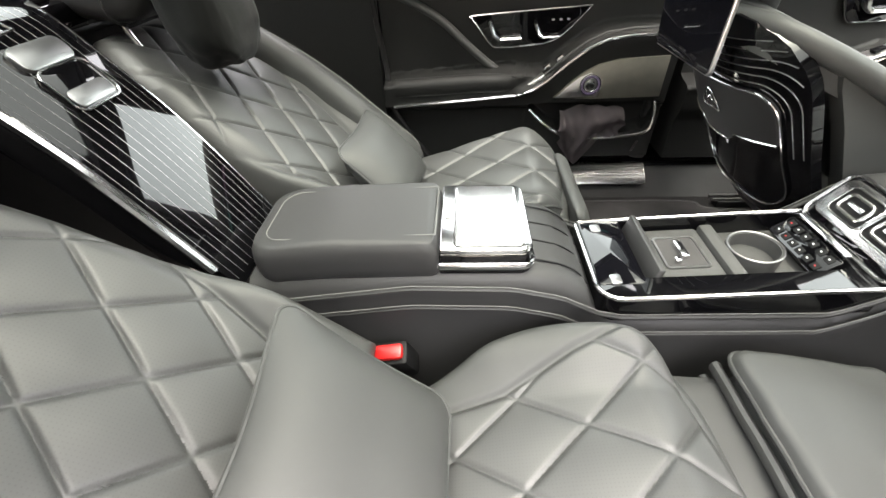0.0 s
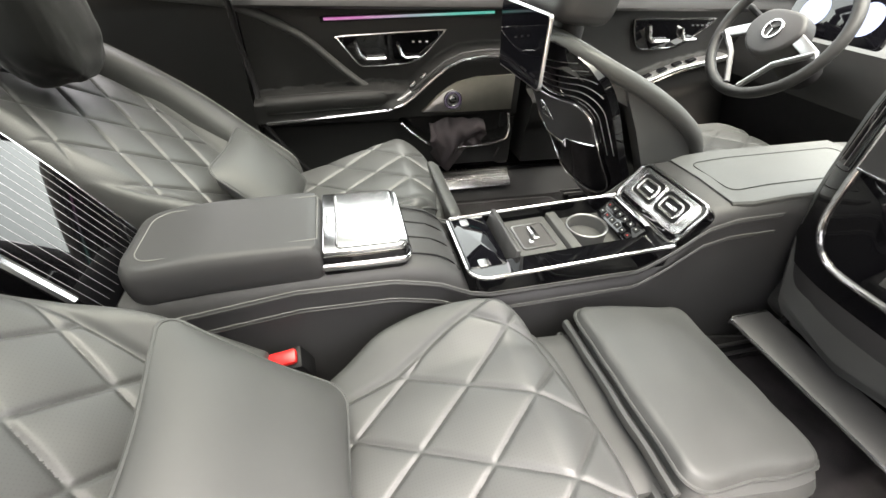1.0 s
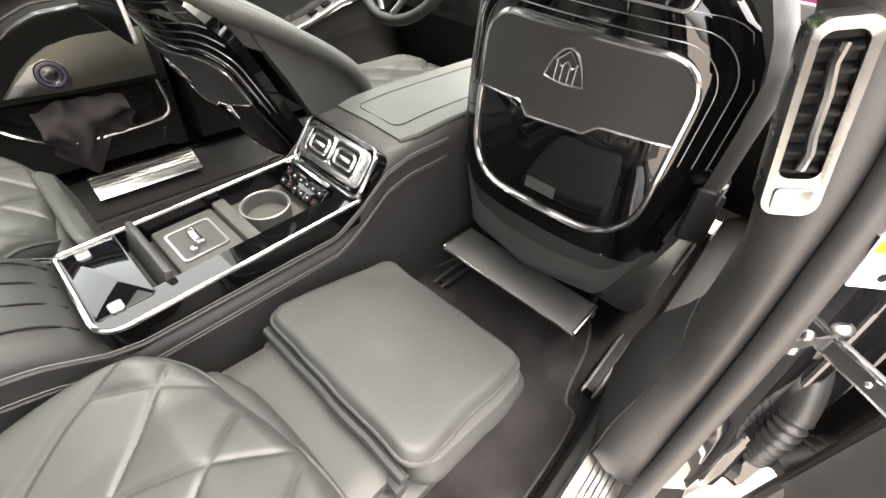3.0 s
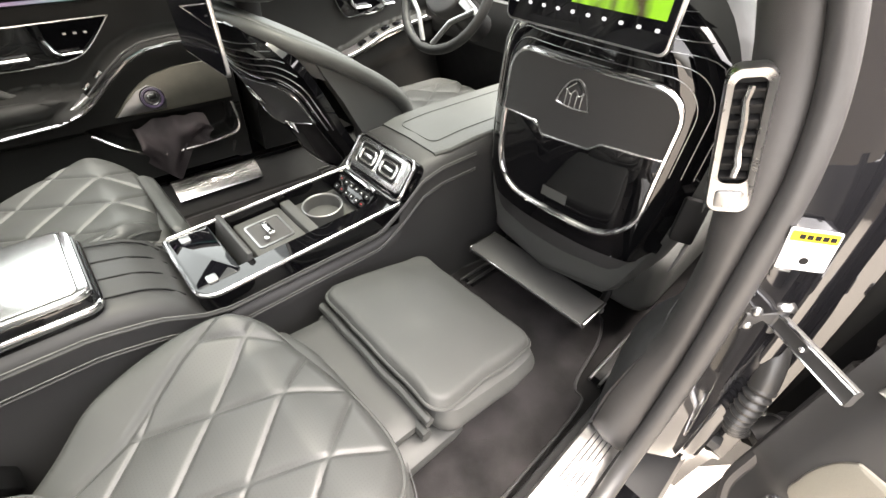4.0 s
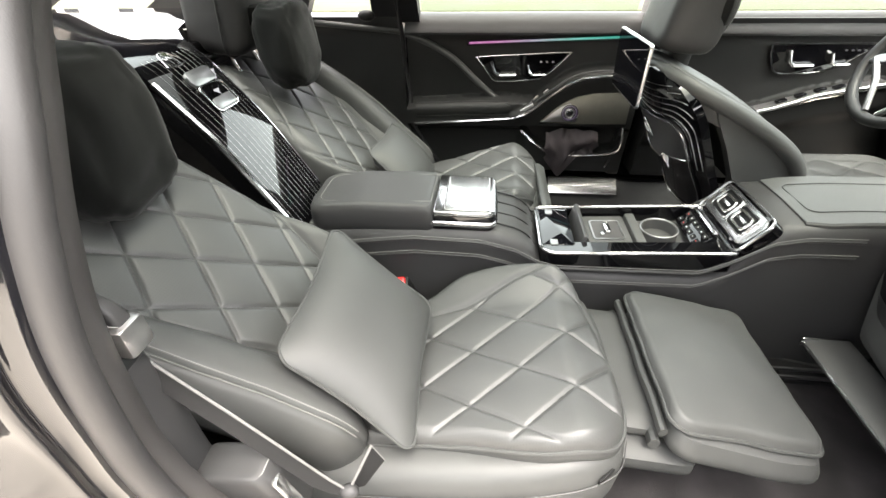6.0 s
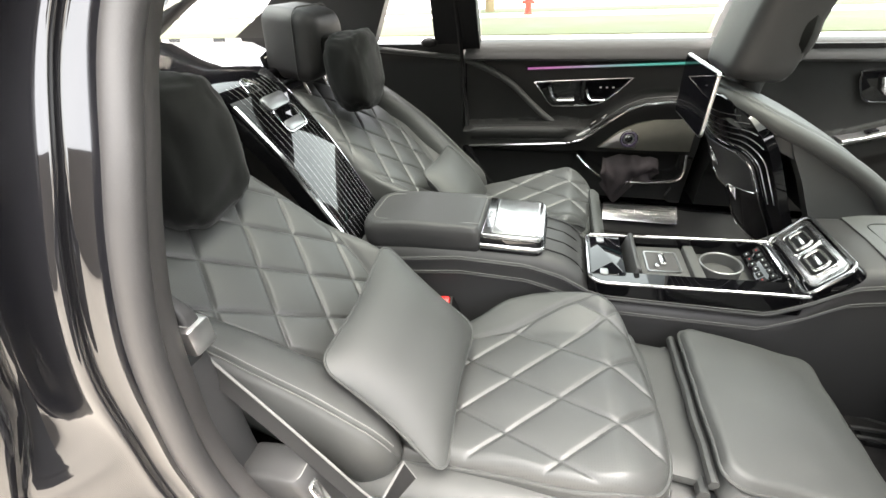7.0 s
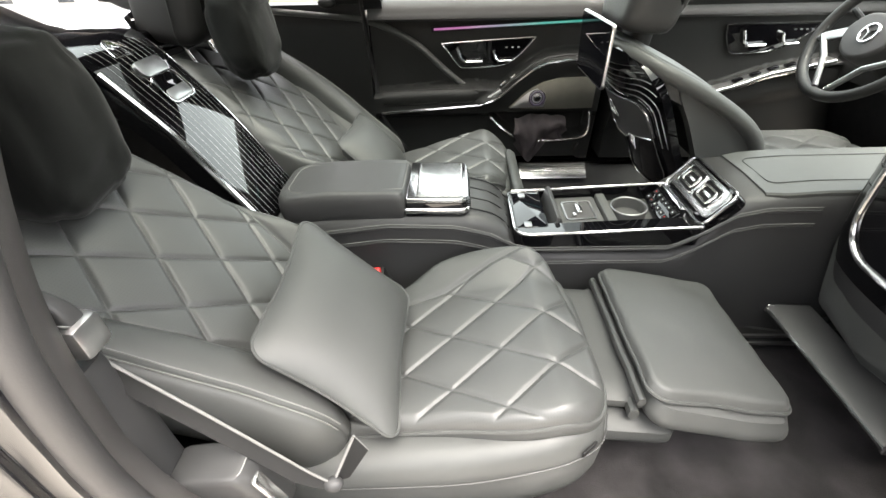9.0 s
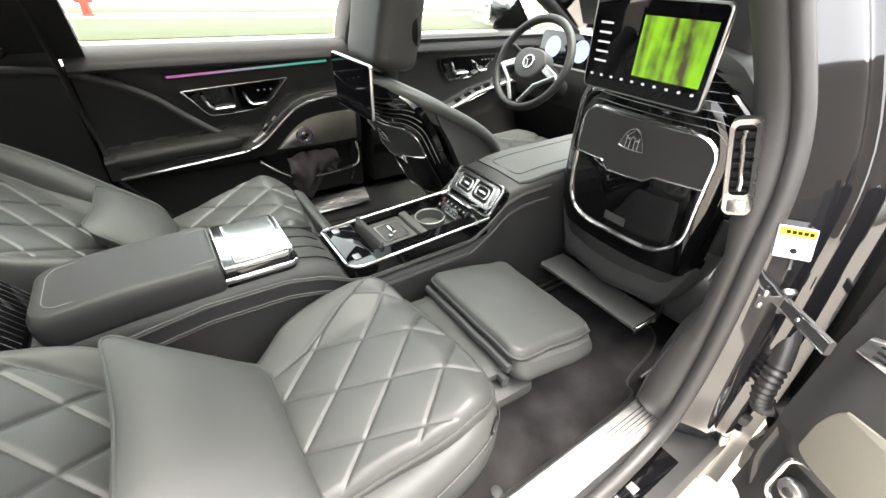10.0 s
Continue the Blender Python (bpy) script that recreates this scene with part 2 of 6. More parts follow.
def pad(outline, c, top, thick, edge, place, n=60, quilt=None, second=None, bottom=True):
    """An upholstered pad over a flat outline: a crowned top, rounded edges and sides. top(x, y) gives its height, place its place in the world.
    second(x, y) says where the pad's second material lies."""
    R = polar(dense(outline), c)
    bm = bmesh.new()
    uvl = bm.loops.layers.uv.new("uv")
    grid, flat = [], {}
    for i in range(n + 1):
        row = []
        for j in range(n + 1):
            a, b = 2 * i / n - 1, 2 * j / n - 1
            r, th = max(abs(a), abs(b)), math.atan2(b, a)
            rad = R(th)
            x, y = c[0] + r * rad * math.cos(th), c[1] + r * rad * math.sin(th)
            e = min((1 - r) * rad / edge, 1.0)
            z = top(x, y) - edge * (1 - math.sqrt(max(0.0, 1 - (1 - e) ** 2)))
            if quilt:
                z += quilt(x, y) * smooth(0.0, 1.0, e)
            v = bm.verts.new(place(x, y, z))
            flat[v] = (x, y)
            row.append(v)
        grid.append(row)
    for i in range(n):
        for j in range(n):
            f = bm.faces.new((grid[i][j], grid[i + 1][j], grid[i + 1][j + 1], grid[i][j + 1]))
            if second:
                q = [flat[v] for v in f.verts]
                f.material_index = 1 if second(sum(p[0] for p in q) / 4, sum(p[1] for p in q) / 4) else 0
    if bottom:
        loop = [grid[i][0] for i in range(n)] + [grid[n][j] for j in range(n)] + [grid[i][n] for i in range(n, 0, -1)] + [grid[0][j] for j in range(n, 0, -1)]
        prev = loop
        for f, bulge in ((0.3, 1.012), (0.6, 1.012), (0.85, 1.0), (0.96, 0.975), (1.0, 0.94)):
            low = []
            for v in loop:
                x, y = flat[v]
                w = bm.verts.new(place(c[0] + (x - c[0]) * bulge, c[1] + (y - c[1]) * bulge, top(x, y) - edge - (thick - edge) * f))
                flat[w] = (x, y)
                low.append(w)
            for k in range(len(loop)):
                bm.faces.new((prev[k], low[k], low[(k + 1) % len(loop)], prev[(k + 1) % len(loop)]))
            prev = low
        bm.faces.new(prev)
    for f in bm.faces:
        for lo in f.loops:
            lo[uvl].uv = flat[lo.vert]
    bmesh.ops.recalc_face_normals(bm, faces=bm.faces)
    return bm


def quilting(x0, y0, dx, dy, high, soft, mask, skew=0.0):
    """Diamond quilting: seams through (x0, y0), diamonds dx long and dy wide."""
    k = 1 / math.hypot(1 / dx, 1 / dy)

    def f(x, y):
        w = mask(x, y)
        if w <= 0:
            return 0.0
        u, v = (x - x0) / dx, (y - y0 - skew * (x0 - x)) / dy
        a, b = u + v, u - v
        ga, gb = abs(a - round(a)) * k, abs(b - round(b)) * k
        crease = 1 - (1 - math.exp(-(ga / soft) ** 1.6)) * (1 - math.exp(-(gb / soft) ** 1.6))
        puff = math.sin(math.pi * (a - math.floor(a))) * math.sin(math.pi * (b - math.floor(b)))
        return w * high * (0.56 * abs(puff) ** 0.7 - 0.42 * crease)
    return f

# ---- things ----


def W(side):
    """From the car's own directions (ahead, out from its middle, up) to the world; side -1 is its right."""
    return lambda x, l, z: Vector((x, YC + side * l, z))


# --- structure: floor, sills, roof, pillars ---
alone("floor", box(-0.6, 1.75, YC - 0.70, YC + 0.70, 0.24, 0.31), CARPET, "black carpeted car floor", "floor", kind="structure")


def sill(side, name):
    w = W(side) if side < 0 else (lambda x, l, z: Vector((x, YC + l + 0.03, z - 0.035 if z > 0.35 else z)))
    sec = [(0.62, 0.31), (0.63, 0.40), (0.66, 0.428), (0.70, 0.432), (0.715, 0.42), (0.73, 0.40), (0.775, 0.39), (0.80, 0.375), (0.81, 0.345), (0.80, 0.20), (0.64, 0.20)]
    if side > 0:
        sec[:5] = [(0.62, 0.31), (0.64, 0.358), (0.67, 0.384), (0.70, 0.410), (0.715, 0.415)]
    # the far left sill is a blacker copy, its shade put into the colour
    ob = alone(name, loft([[w(x, l, z) for l, z in sec] for x in (-0.25, 0.3, 0.78, 1.7)]), PLASTIC if side < 0 else BLACK, "dark plastic door sill of the car", "sill", kind="structure")
    return ob


sill(-1, "sill_right")
sill(1, "sill_left")


def scuff_plate(side, x0, x1):
    out, down = (0.0, 0.0) if side < 0 else (0.03, -0.035)
    w = lambda x, l, z: Vector((x, YC + side * (l + out), z + down))
    t = thing("scuff_plate", w((x0 + x1) / 2, 0.68, 0.432), "brushed metal scuff plate with fine ribs on the door sill", "scuff plate", "scuff plates")
    # the left plate takes a brighter metal, its sky reflection put into the colour
    part("plate", loft([[w(x, l, z + (-0.006 - 0.62 * (0.71 - l) if side > 0 else 0.0)) for l, z in ((0.645, 0.430), (0.65, 0.437), (0.70, 0.440), (0.712, 0.432), (0.70, 0.425))] for x in (x0, x1)]), SCUFF if side < 0 else SILVER, t)
    for k in range(5):
        rz = 0.62 * (0.044 - 0.008 * k) + 0.006 if side > 0 else 0.0
        part("rib", tube([w(x0 + 0.004, 0.666 + 0.008 * k, 0.439 - rz), w(x1 - 0.004, 0.666 + 0.008 * k, 0.440 - rz)], 0.0013, 5), CHROME, t)
    part("outer_plate", box(x0, x1 - 0.05, *sorted((YC + side * (0.735 + out), YC + side * (0.778 + out))), 0.398 + down, 0.404 + down, 0.001), PIANO, t, "glossy black outer strip")
    for k in range(6):
        xx = x0 + 0.06 + k * (x1 - x0 - 0.2) / 6
        part("bar", box(xx, xx + 0.02, *sorted((YC + side * (0.748 + out), YC + side * (0.766 + out))), 0.404 + down, 0.4055 + down), CHROME, t, "bright bar in place of lettering")
    return t


scuff_plate(-1, 0.28, 0.76)
scuff_plate(1, 0.43, 0.71)

# roof and the frame of the cabin
zroof = table([(-1.0, 1.32), (-0.4, 1.38), (0.4, 1.40), (1.0, 1.37), (1.2, 1.34)])


def roof_piece(name, x0, x1, l0, l1):
    r_ = []
    for x in np.linspace(x0, x1, 5):
        drop = lambda l: zroof(x) + 0.02 - 0.22 * l * l
        r_.append([Vector((x, YC + l, drop(l))) for l in np.linspace(l0, l1, 6)] + [Vector((x, YC + l, drop(l) + 0.045)) for l in np.linspace(l1, l0, 6)])
    return loft(r_)


roof = thing("roof", (0.1, YC, 1.38), "black roof lining with a glazed opening over each seat row", "roof", kind="structure")
for x0, x1, l0, l1 in ((-0.58, -0.34, -0.60, 0.60), (0.46, 0.60, -0.60, 0.60), (1.08, 1.2, -0.60, 0.60), (-0.34, 0.46, -0.60, -0.42), (-0.34, 0.46, 0.42, 0.60), (0.60, 1.08, -0.60, -0.42), (0.60, 1.08, 0.42, 0.60)):
    part("lining", roof_piece("lining", x0, x1, l0, l1), LINING, roof)
for x0, x1 in ((-0.33, 0.45), (0.61, 1.07)):
    part("roof_glass", loft([[Vector((x, YC + l, zroof(x) + 0.05 - 0.22 * l * l)) for l in np.linspace(-0.43, 0.43, 6)] + [Vector((x, YC + l, zroof(x) + 0.055 - 0.22 * l * l)) for l in np.linspace(0.43, -0.43, 6)] for x in np.linspace(x0, x1, 4)]), ROOF_GLASS, roof, "tinted roof glass")


def rail_side(side, name):
    w = W(side)
    path = curve([w(1.95, 0.74, 1.0), w(1.5, 0.66, 1.2), w(1.15, 0.60, 1.31), w(0.4, 0.585, 1.35), w(-0.4, 0.585, 1.34), w(-0.95, 0.60, 1.27), w(-1.5, 0.66, 1.04)], 6)
    alone(name, sweep(path, rrect(0.07, 0.06, 0.02, 3)), LINING, "black roof rail running from windscreen to rear window", "roof rail", kind="structure")


rail_side(-1, "roof_rail_right")
rail_side(1, "roof_rail_left")

# left side of the cabin: pillars
wl = W(1)
alone("pillar_b_left", sweep(curve([wl(0.70, 0.84, 0.40), wl(0.715, 0.83, 0.95), wl(0.72, 0.72, 1.15), wl(0.72, 0.60, 1.36)], 6), lambda f: rrect(0.05, 0.15 - 0.06 * f, 0.015, 3), up=(0, 1, 0)), PLASTIC, "dark grey trimmed pillar between two doors", "pillar", kind="structure")
alone("pillar_c_left", loft([[wl(x0, l, z), wl(x1, l, z), wl(x1, l + 0.05, z), wl(x0, l + 0.05, z)] for x0, x1, l, z in ((-0.27, -0.10, 0.765, 0.97), (-0.265, -0.105, 0.70, 1.12), (-0.26, -0.11, 0.60, 1.34))]), BLACK, "black window frame pillar behind the rear door", "pillar", kind="structure")
alone("pillar_d_left", loft([[wl(x0, l, z), wl(x1, l, z), wl(x1, l + 0.05, z), wl(x0, l + 0.05, z)] for x0, x1, l, z in ((-1.15, -0.50, 0.72, 1.0), (-0.92, -0.435, 0.69, 1.12), (-0.62, -0.29, 0.60, 1.33))]), PLASTIC, "dark trimmed rear pillar beside the rear window", "pillar", kind="structure")
alone("pillar_d_right", loft([[W(-1)(x0, l, z), W(-1)(x1, l, z), W(-1)(x1, l + 0.05, z), W(-1)(x0, l + 0.05, z)] for x0, x1, l, z in ((-1.15, -0.50, 0.72, 1.0), (-0.92, -0.40, 0.66, 1.12), (-0.62, -0.30, 0.60, 1.33))]), PLASTIC, "dark trimmed rear pillar beside the rear window", "pillar", kind="structure")
alone("window_1", loft([[wl(-0.10, l, z), wl(0.66, l, z), wl(0.66, l + 0.004, z), wl(-0.10, l + 0.004, z)] for l, z in ((0.83, 0.97), (0.74, 1.17), (0.60, 1.33))]), GLASS, "clear side window of the rear door", "window", kind="structure").visible_shadow = False
alone("window_2", loft([[wl(0.78, l, z), wl(x1, l, z), wl(x1, l + 0.004, z), wl(0.78, l + 0.004, z)] for l, z, x1 in ((0.83, 0.97, 1.75), (0.74, 1.17, 1.5), (0.60, 1.33, 1.15))]), GLASS, "clear side window of the front door", "window", kind="structure").visible_shadow = False
alone("window_3", loft([[Vector((x, YC + l, z)) for l in (-h, 0, h)] + [Vector((x, YC + l, z + 0.005)) for l in (h, 0, -h)] for x, z, h in ((-1.50, 1.04, 0.66), (-1.0, 1.23, 0.61), (-0.57, 1.355, 0.57))]), GLASS, "clear sloping rear window", "window", kind="structure").visible_shadow = False
alone("parcel_shelf", box(-1.5, -0.62, YC - 0.62, YC + 0.62, 0.94, 1.0, 0.01), PIANO, "glossy black parcel shelf below the rear window", "shelf", kind="structure")
alone("rear_bulkhead", box(-0.80, -0.72, YC - 0.70, YC + 0.70, 0.24, 0.94), BLACK, "black bulkhead behind the rear seats", "bulkhead", kind="structure")
alone("body_side_left", loft([[wl(x, l, z) for l, z in ((0.86, 0.22), (0.845, 0.94), (0.92, 0.93), (0.95, 0.7), (0.95, 0.4), (0.90, 0.22))] for x in (-1.5, 1.9)]), PAINT, "black painted outer side of the car", "car body", kind="structure")

# --- the two rear seats ---
BU, BN, BP = Vector((-0.753, 0, 0.658)), Vector((0.658, 0, 0.753)), Vector((-0.11, 0, 0.5835))


def rear_seat(side, open_rest, dx=0.0, dz=0.0, lean=0.0):
    """dx, dz: how far the cushion stands from the right seat's place; lean: the same for the backrest, along x."""
    w0 = W(side)
    w = lambda x, l, z: w0(x + dx, l, z + dz)
    t = thing("rear_seat", w(0.1, 0.36, 0.31), "reclined grey quilted leather rear seat" + (" with raised leg rest" if open_rest else " with folded leg rest"), "car seat", "rear seats")
    CL = 0.365
    # lower cushion
    base = [(-0.20, 0.21), (0.10, 0.20), (0.36, 0.195), (0.405, 0.24), (0.417, 0.33), (0.418, 0.44), (0.411, 0.515), (0.385, 0.565), (0.33, 0.595), (0.26, 0.608), (0.17, 0.614), (0.05, 0.614), (-0.06, 0.612), (-0.17, 0.60), (-0.205, 0.52), (-0.21, 0.36)]
    base = [(p.x, p.y) for p in curve([(*p, 0) for p in base], 5, True)]
    def btop_(x, l):
        return 0.560 + 0.17 * (x - 0.245) + 0.012 * smooth(0.50, 0.56, l) * smooth(0.40, 0.30, x)

    part("seat_base", pad(base, (0.095, 0.40), btop_, 0.15, 0.042, w, 60), LEATHER, t, angle=70)
    for drop, seam in ((-0.001, ((0.0, 0.590), (0.10, 0.592), (0.19, 0.586), (0.30, 0.570))), (0.040, ((-0.03, 0.6155), (0.10, 0.618), (0.19, 0.617), (0.28, 0.607), (0.345, 0.591), (0.393, 0.562), (0.414, 0.515)))):
        part("base_seam", tube(curve([w(x, l, btop_(x, min(l, 0.58)) - drop - (0.014 if drop < 0 else 0.0)) for x, l in seam], 8), 0.0012, 5), DARK_LEATHER, t)
    # quilted cushion
    out = [(-0.16, 0.235), (-0.02, 0.225), (0.06, 0.20), (0.13, 0.168), (0.21, 0.155), (0.30, 0.17), (0.365, 0.215), (0.393, 0.30), (0.408, 0.40), (0.408, 0.485), (0.388, 0.540), (0.345, 0.568), (0.27, 0.576), (0.16, 0.562), (0.05, 0.553), (-0.05, 0.55), (-0.16, 0.54)]
    out = [tuple(p) for p in curve([(*p, 0) for p in out], 6, True)]
    out = [(p[0], p[1]) for p in out]

    def top(x, l):
        return 0.603 + 0.27 * (x - 0.245) + 0.06 * (l - 0.40) + 0.040 * smooth(0.27, 0.175, l) * smooth(-0.02, 0.14, x) - 0.055 * smooth(0.31, 0.42, x) + 0.006 * smooth(0.46, 0.56, l)

    edge_l = table([(-0.2, 0.29), (0.02, 0.275), (0.14, 0.25), (0.24, 0.205), (0.34, 0.17)])
    def mask(x, l):
        return smooth(0.0, 0.012, l - edge_l(x))
    q = quilting(0.243, 0.424, 0.17, 0.120, 0.0088, 0.0036, mask, 0.17)

    def groove(x, l):
        return q(x, l) - 0.006 * math.exp(-((l - edge_l(x)) / 0.006) ** 2)
    part("seat_cushion", pad(out, (0.115, 0.365), top, 0.06, 0.022, w, 290, groove, lambda x, l: l > edge_l(x)), [LEATHER, PERF], t)
    R = polar(out, (0.115, 0.365))
    piping = []
    for k in range(-30, 75):
        a = radians(k * 1.8)
        r = R(a) * 1.004
        x, l = 0.115 + r * math.cos(a), 0.365 + r * math.sin(a)
        piping.append(w(x, l, top(x, l) - 0.024))
    part("piping", tube(piping, 0.0035, 6), LEATHER, t)
    part("tag", moved(box(-0.016, 0.016, -0.0015, 0.0015, -0.006, 0.006, 0.0008), pose(*w(0.368, 0.577, 0.553), 0, 0, side * -38)), BLACK, t, "small black woven tag")
    # backrest
    half = table([(-0.06, 0.205), (0.1, 0.215), (0.3, 0.205), (0.45, 0.185), (0.56, 0.14), (0.62, 0.09)])
    bo = [(s, CL + 0.0 + half(s)) for s in (-0.06, 0.02, 0.1, 0.2, 0.3, 0.4, 0.48, 0.54, 0.59, 0.615)] + [(s, CL - half(s)) for s in (0.615, 0.59, 0.54, 0.48, 0.4, 0.3, 0.2, 0.1, 0.02, -0.06)]
    inner = table([(0.0, 0.10), (0.10, 0.125), (0.21, 0.165), (0.34, 0.195), (0.42, 0.20), (0.6, 0.20)])

    def place(s, l, h):
        p = BP + BU * s + BN * h
        return Vector((p.x + lean, YC + side * l, p.z + dz))

    def btop(s, l):
        d = abs(l - 0.345)
        return 0.005 + 0.035 * smooth(-0.01, 0.05, d - inner(s)) - 0.02 * smooth(0.45, 0.62, s)

    def bmask(s, l):
        return smooth(0.0, 0.012, inner(s) - abs(l - 0.345))
    bq = quilting(0.2055, 0.325, 0.158, 0.119, 0.0088, 0.0036, bmask)

    def bgroove(s, l):
        return bq(s, l) - 0.007 * math.exp(-((abs(l - 0.345) - inner(s)) / 0.006) ** 2)
    part("backrest", pad(bo, (0.27, CL), btop, 0.13, 0.045, place, 290, bgroove, lambda s, l: abs(l - 0.345) < inner(s)), [LEATHER, PERF], t)
    # outer side bolster and its trim
    lc = table([(-0.12, 0.520), (0.0, 0.505), (0.06, 0.500), (0.10, 0.500), (0.206, 0.520), (0.286, 0.538), (0.45, 0.552)])
    ls = table([(-0.12, 0.566), (-0.07, 0.567), (-0.014, 0.568), (0.086, 0.575), (0.183, 0.588), (0.246, 0.594), (0.45, 0.605)])
    rows, seam_a, seam_b = [], [], []
    for s in np.linspace(-0.115, 0.46, 40):
        e = math.sqrt(max(0.02, 1 - (max(0.0, -0.02 - s) / 0.097) ** 2))
        a_, b_ = lc(s), ls(s)
        hi = 0.074 * e - 0.35 * max(0, s - 0.15) ** 2
        m_ = (a_ + b_) / 2
        row = [(a_ + 0.012, -0.08), (a_ + 0.002, 0.0), (a_ + 0.001, hi - 0.040), (a_ + 0.006, hi - 0.022), (a_ + 0.016, hi - 0.010), (m_, hi - 0.001), (b_ - 0.008, hi), (b_ - 0.003, hi - 0.002), (b_, hi - 0.0055), (b_ + 0.003, hi - 0.004), (b_ + 0.014, hi - 0.012), (b_ + 0.026, hi - 0.030), (b_ + 0.033, hi - 0.056), (b_ + 0.034, hi - 0.085), (b_ + 0.026, hi - 0.115), (b_ + 0.01, hi - 0.14)]
        row = [(m_ + (l - m_) * (0.45 + 0.55 * e), h) for l, h in row]
        rows.append([place(s, l, h) for l, h in row])
        seam_a.append(place(s, row[7][0] - 0.002, row[7][1] + 0.0012)), seam_b.append(place(s, row[9][0] + 0.001, row[9][1] + 0.0012))
    part("side_bolster", loft(rows), LEATHER, t, angle=70)
    for line in (seam_a, seam_b):
        part("bolster_seam", tube(line[3:], 0.0012, 5), STITCH, t)
    # headrest
    hr = part("headrest", pad(rrect(0.19, 0.225, (0.06, 0.06, 0.04, 0.04), 6), (0, 0), lambda a, b: 0.075 - 0.5 * b * b - 1.2 * min(a, 0) ** 2, 0.155, 0.045, lambda a, b, h: w0(-0.560 + h * 0.95 + 0.12 * a, 0.36 + b * (1 - 0.6 * max(0, -a)), 1.052 + a - 0.15 * h), 34), DARK_LEATHER if side > 0 else SUEDE, t)
    part("headrest_seam", tube([w0(-0.560 + 0.016 + 0.12 * a, 0.36 + b, 1.052 + a) for a, b in dense(rrect(0.196, 0.231, (0.06, 0.06, 0.04, 0.04), 6), 0.01)], 0.0022, 6, True, up=(1, 0, 0)), DARK_LEATHER, hr)
    for d in (-0.06, 0.06):
        part("headrest_post", tube([w0(-0.59, 0.36 + d, 0.99), w0(-0.555, 0.36 + d, 0.90)], 0.006, 10), CHROME, t)
    # leg rest
    if open_rest:
        part("leg_rest_frame", pad(rrect(0.24, 0.285, 0.01, 3, 0.46, 0.33), (0.46, 0.33), lambda x, l: 0.535 - 0.09 * (x - 0.36), 0.03, 0.008, w, 16), LEATHER, t)
        part("leg_rest_box", pad(rrect(0.22, 0.32, 0.02, 3, 0.45, 0.345), (0.45, 0.345), lambda x, l: 0.495 - 0.09 * (x - 0.36), 0.05, 0.012, w, 16), LEATHER, t)
        def lz(a, b):
            return 0.563 - 0.20 * a + 0.03 * b

        def wave(a, b, k):
            return 0.0035 * noise.noise(Vector((a * 16, b * 16, k)))
        part("leg_rest_cushion", pad(rrect(0.256, 0.33, 0.028, 6), (0, 0), lambda a, b: 0.010 * (1 - (a / 0.128) ** 2) * (1 - (b / 0.165) ** 2) + wave(a, b, 1.5) * 0.6, 0.030, 0.016, lambda a, b, h: w(0.612 + a + wave(a, b, 3), 0.335 + b + wave(a, b, 9), lz(a, b) + h), 80), LEATHER, t, angle=70)
        part("leg_rest_base", pad(rrect(0.256, 0.336, 0.035, 6), (0.003, 0), lambda a, b: 0.0, 0.052, 0.024, lambda a, b, h: w(0.612 + a + 0.006, 0.335 + b + 0.018 + wave(a, b, 5), lz(a, b) - 0.030 + h), 36), LEATHER, t)
        rim = [(p[0] + wave(p[0], p[1], 3), p[1] + wave(p[0], p[1], 9)) for p in dense(rrect(0.258, 0.332, 0.028, 6), 0.01)]
        part("leg_rest_piping", tube([w(0.612 + a, 0.335 + b, lz(a, b) - 0.019) for a, b in rim], 0.0034, 6, True), LEATHER, t)
        for k, (da, dz, rr_) in enumerate(((-0.134, -0.024, 0.011), (-0.138, -0.044, 0.014))):
            part("leg_rest_fold", tube([w(0.612 + da + 0.8 * wave(0.1 * k, b, 2), 0.335 + b, lz(da, b) + dz + wave(0.3 + k, b, 6)) for b in np.linspace(-0.158, 0.158, 40)], rr_, 8, sx=0.7), LEATHER, t)
    else:
        def fplace(a, b, h):
            return w(0.432 + h - 0.10 * a, 0.325 + b, 0.512 + a)
        part("leg_rest_cushion", pad(rrect(0.19, 0.30, 0.025, 5), (0, 0), lambda a, b: 0.012 * (1 - (a / 0.1) ** 2), 0.03, 0.012, fplace, 26), LEATHER, t)
    return t


rear_seat(-1, True)
rear_seat(1, False, -0.062, -0.028, -0.025)


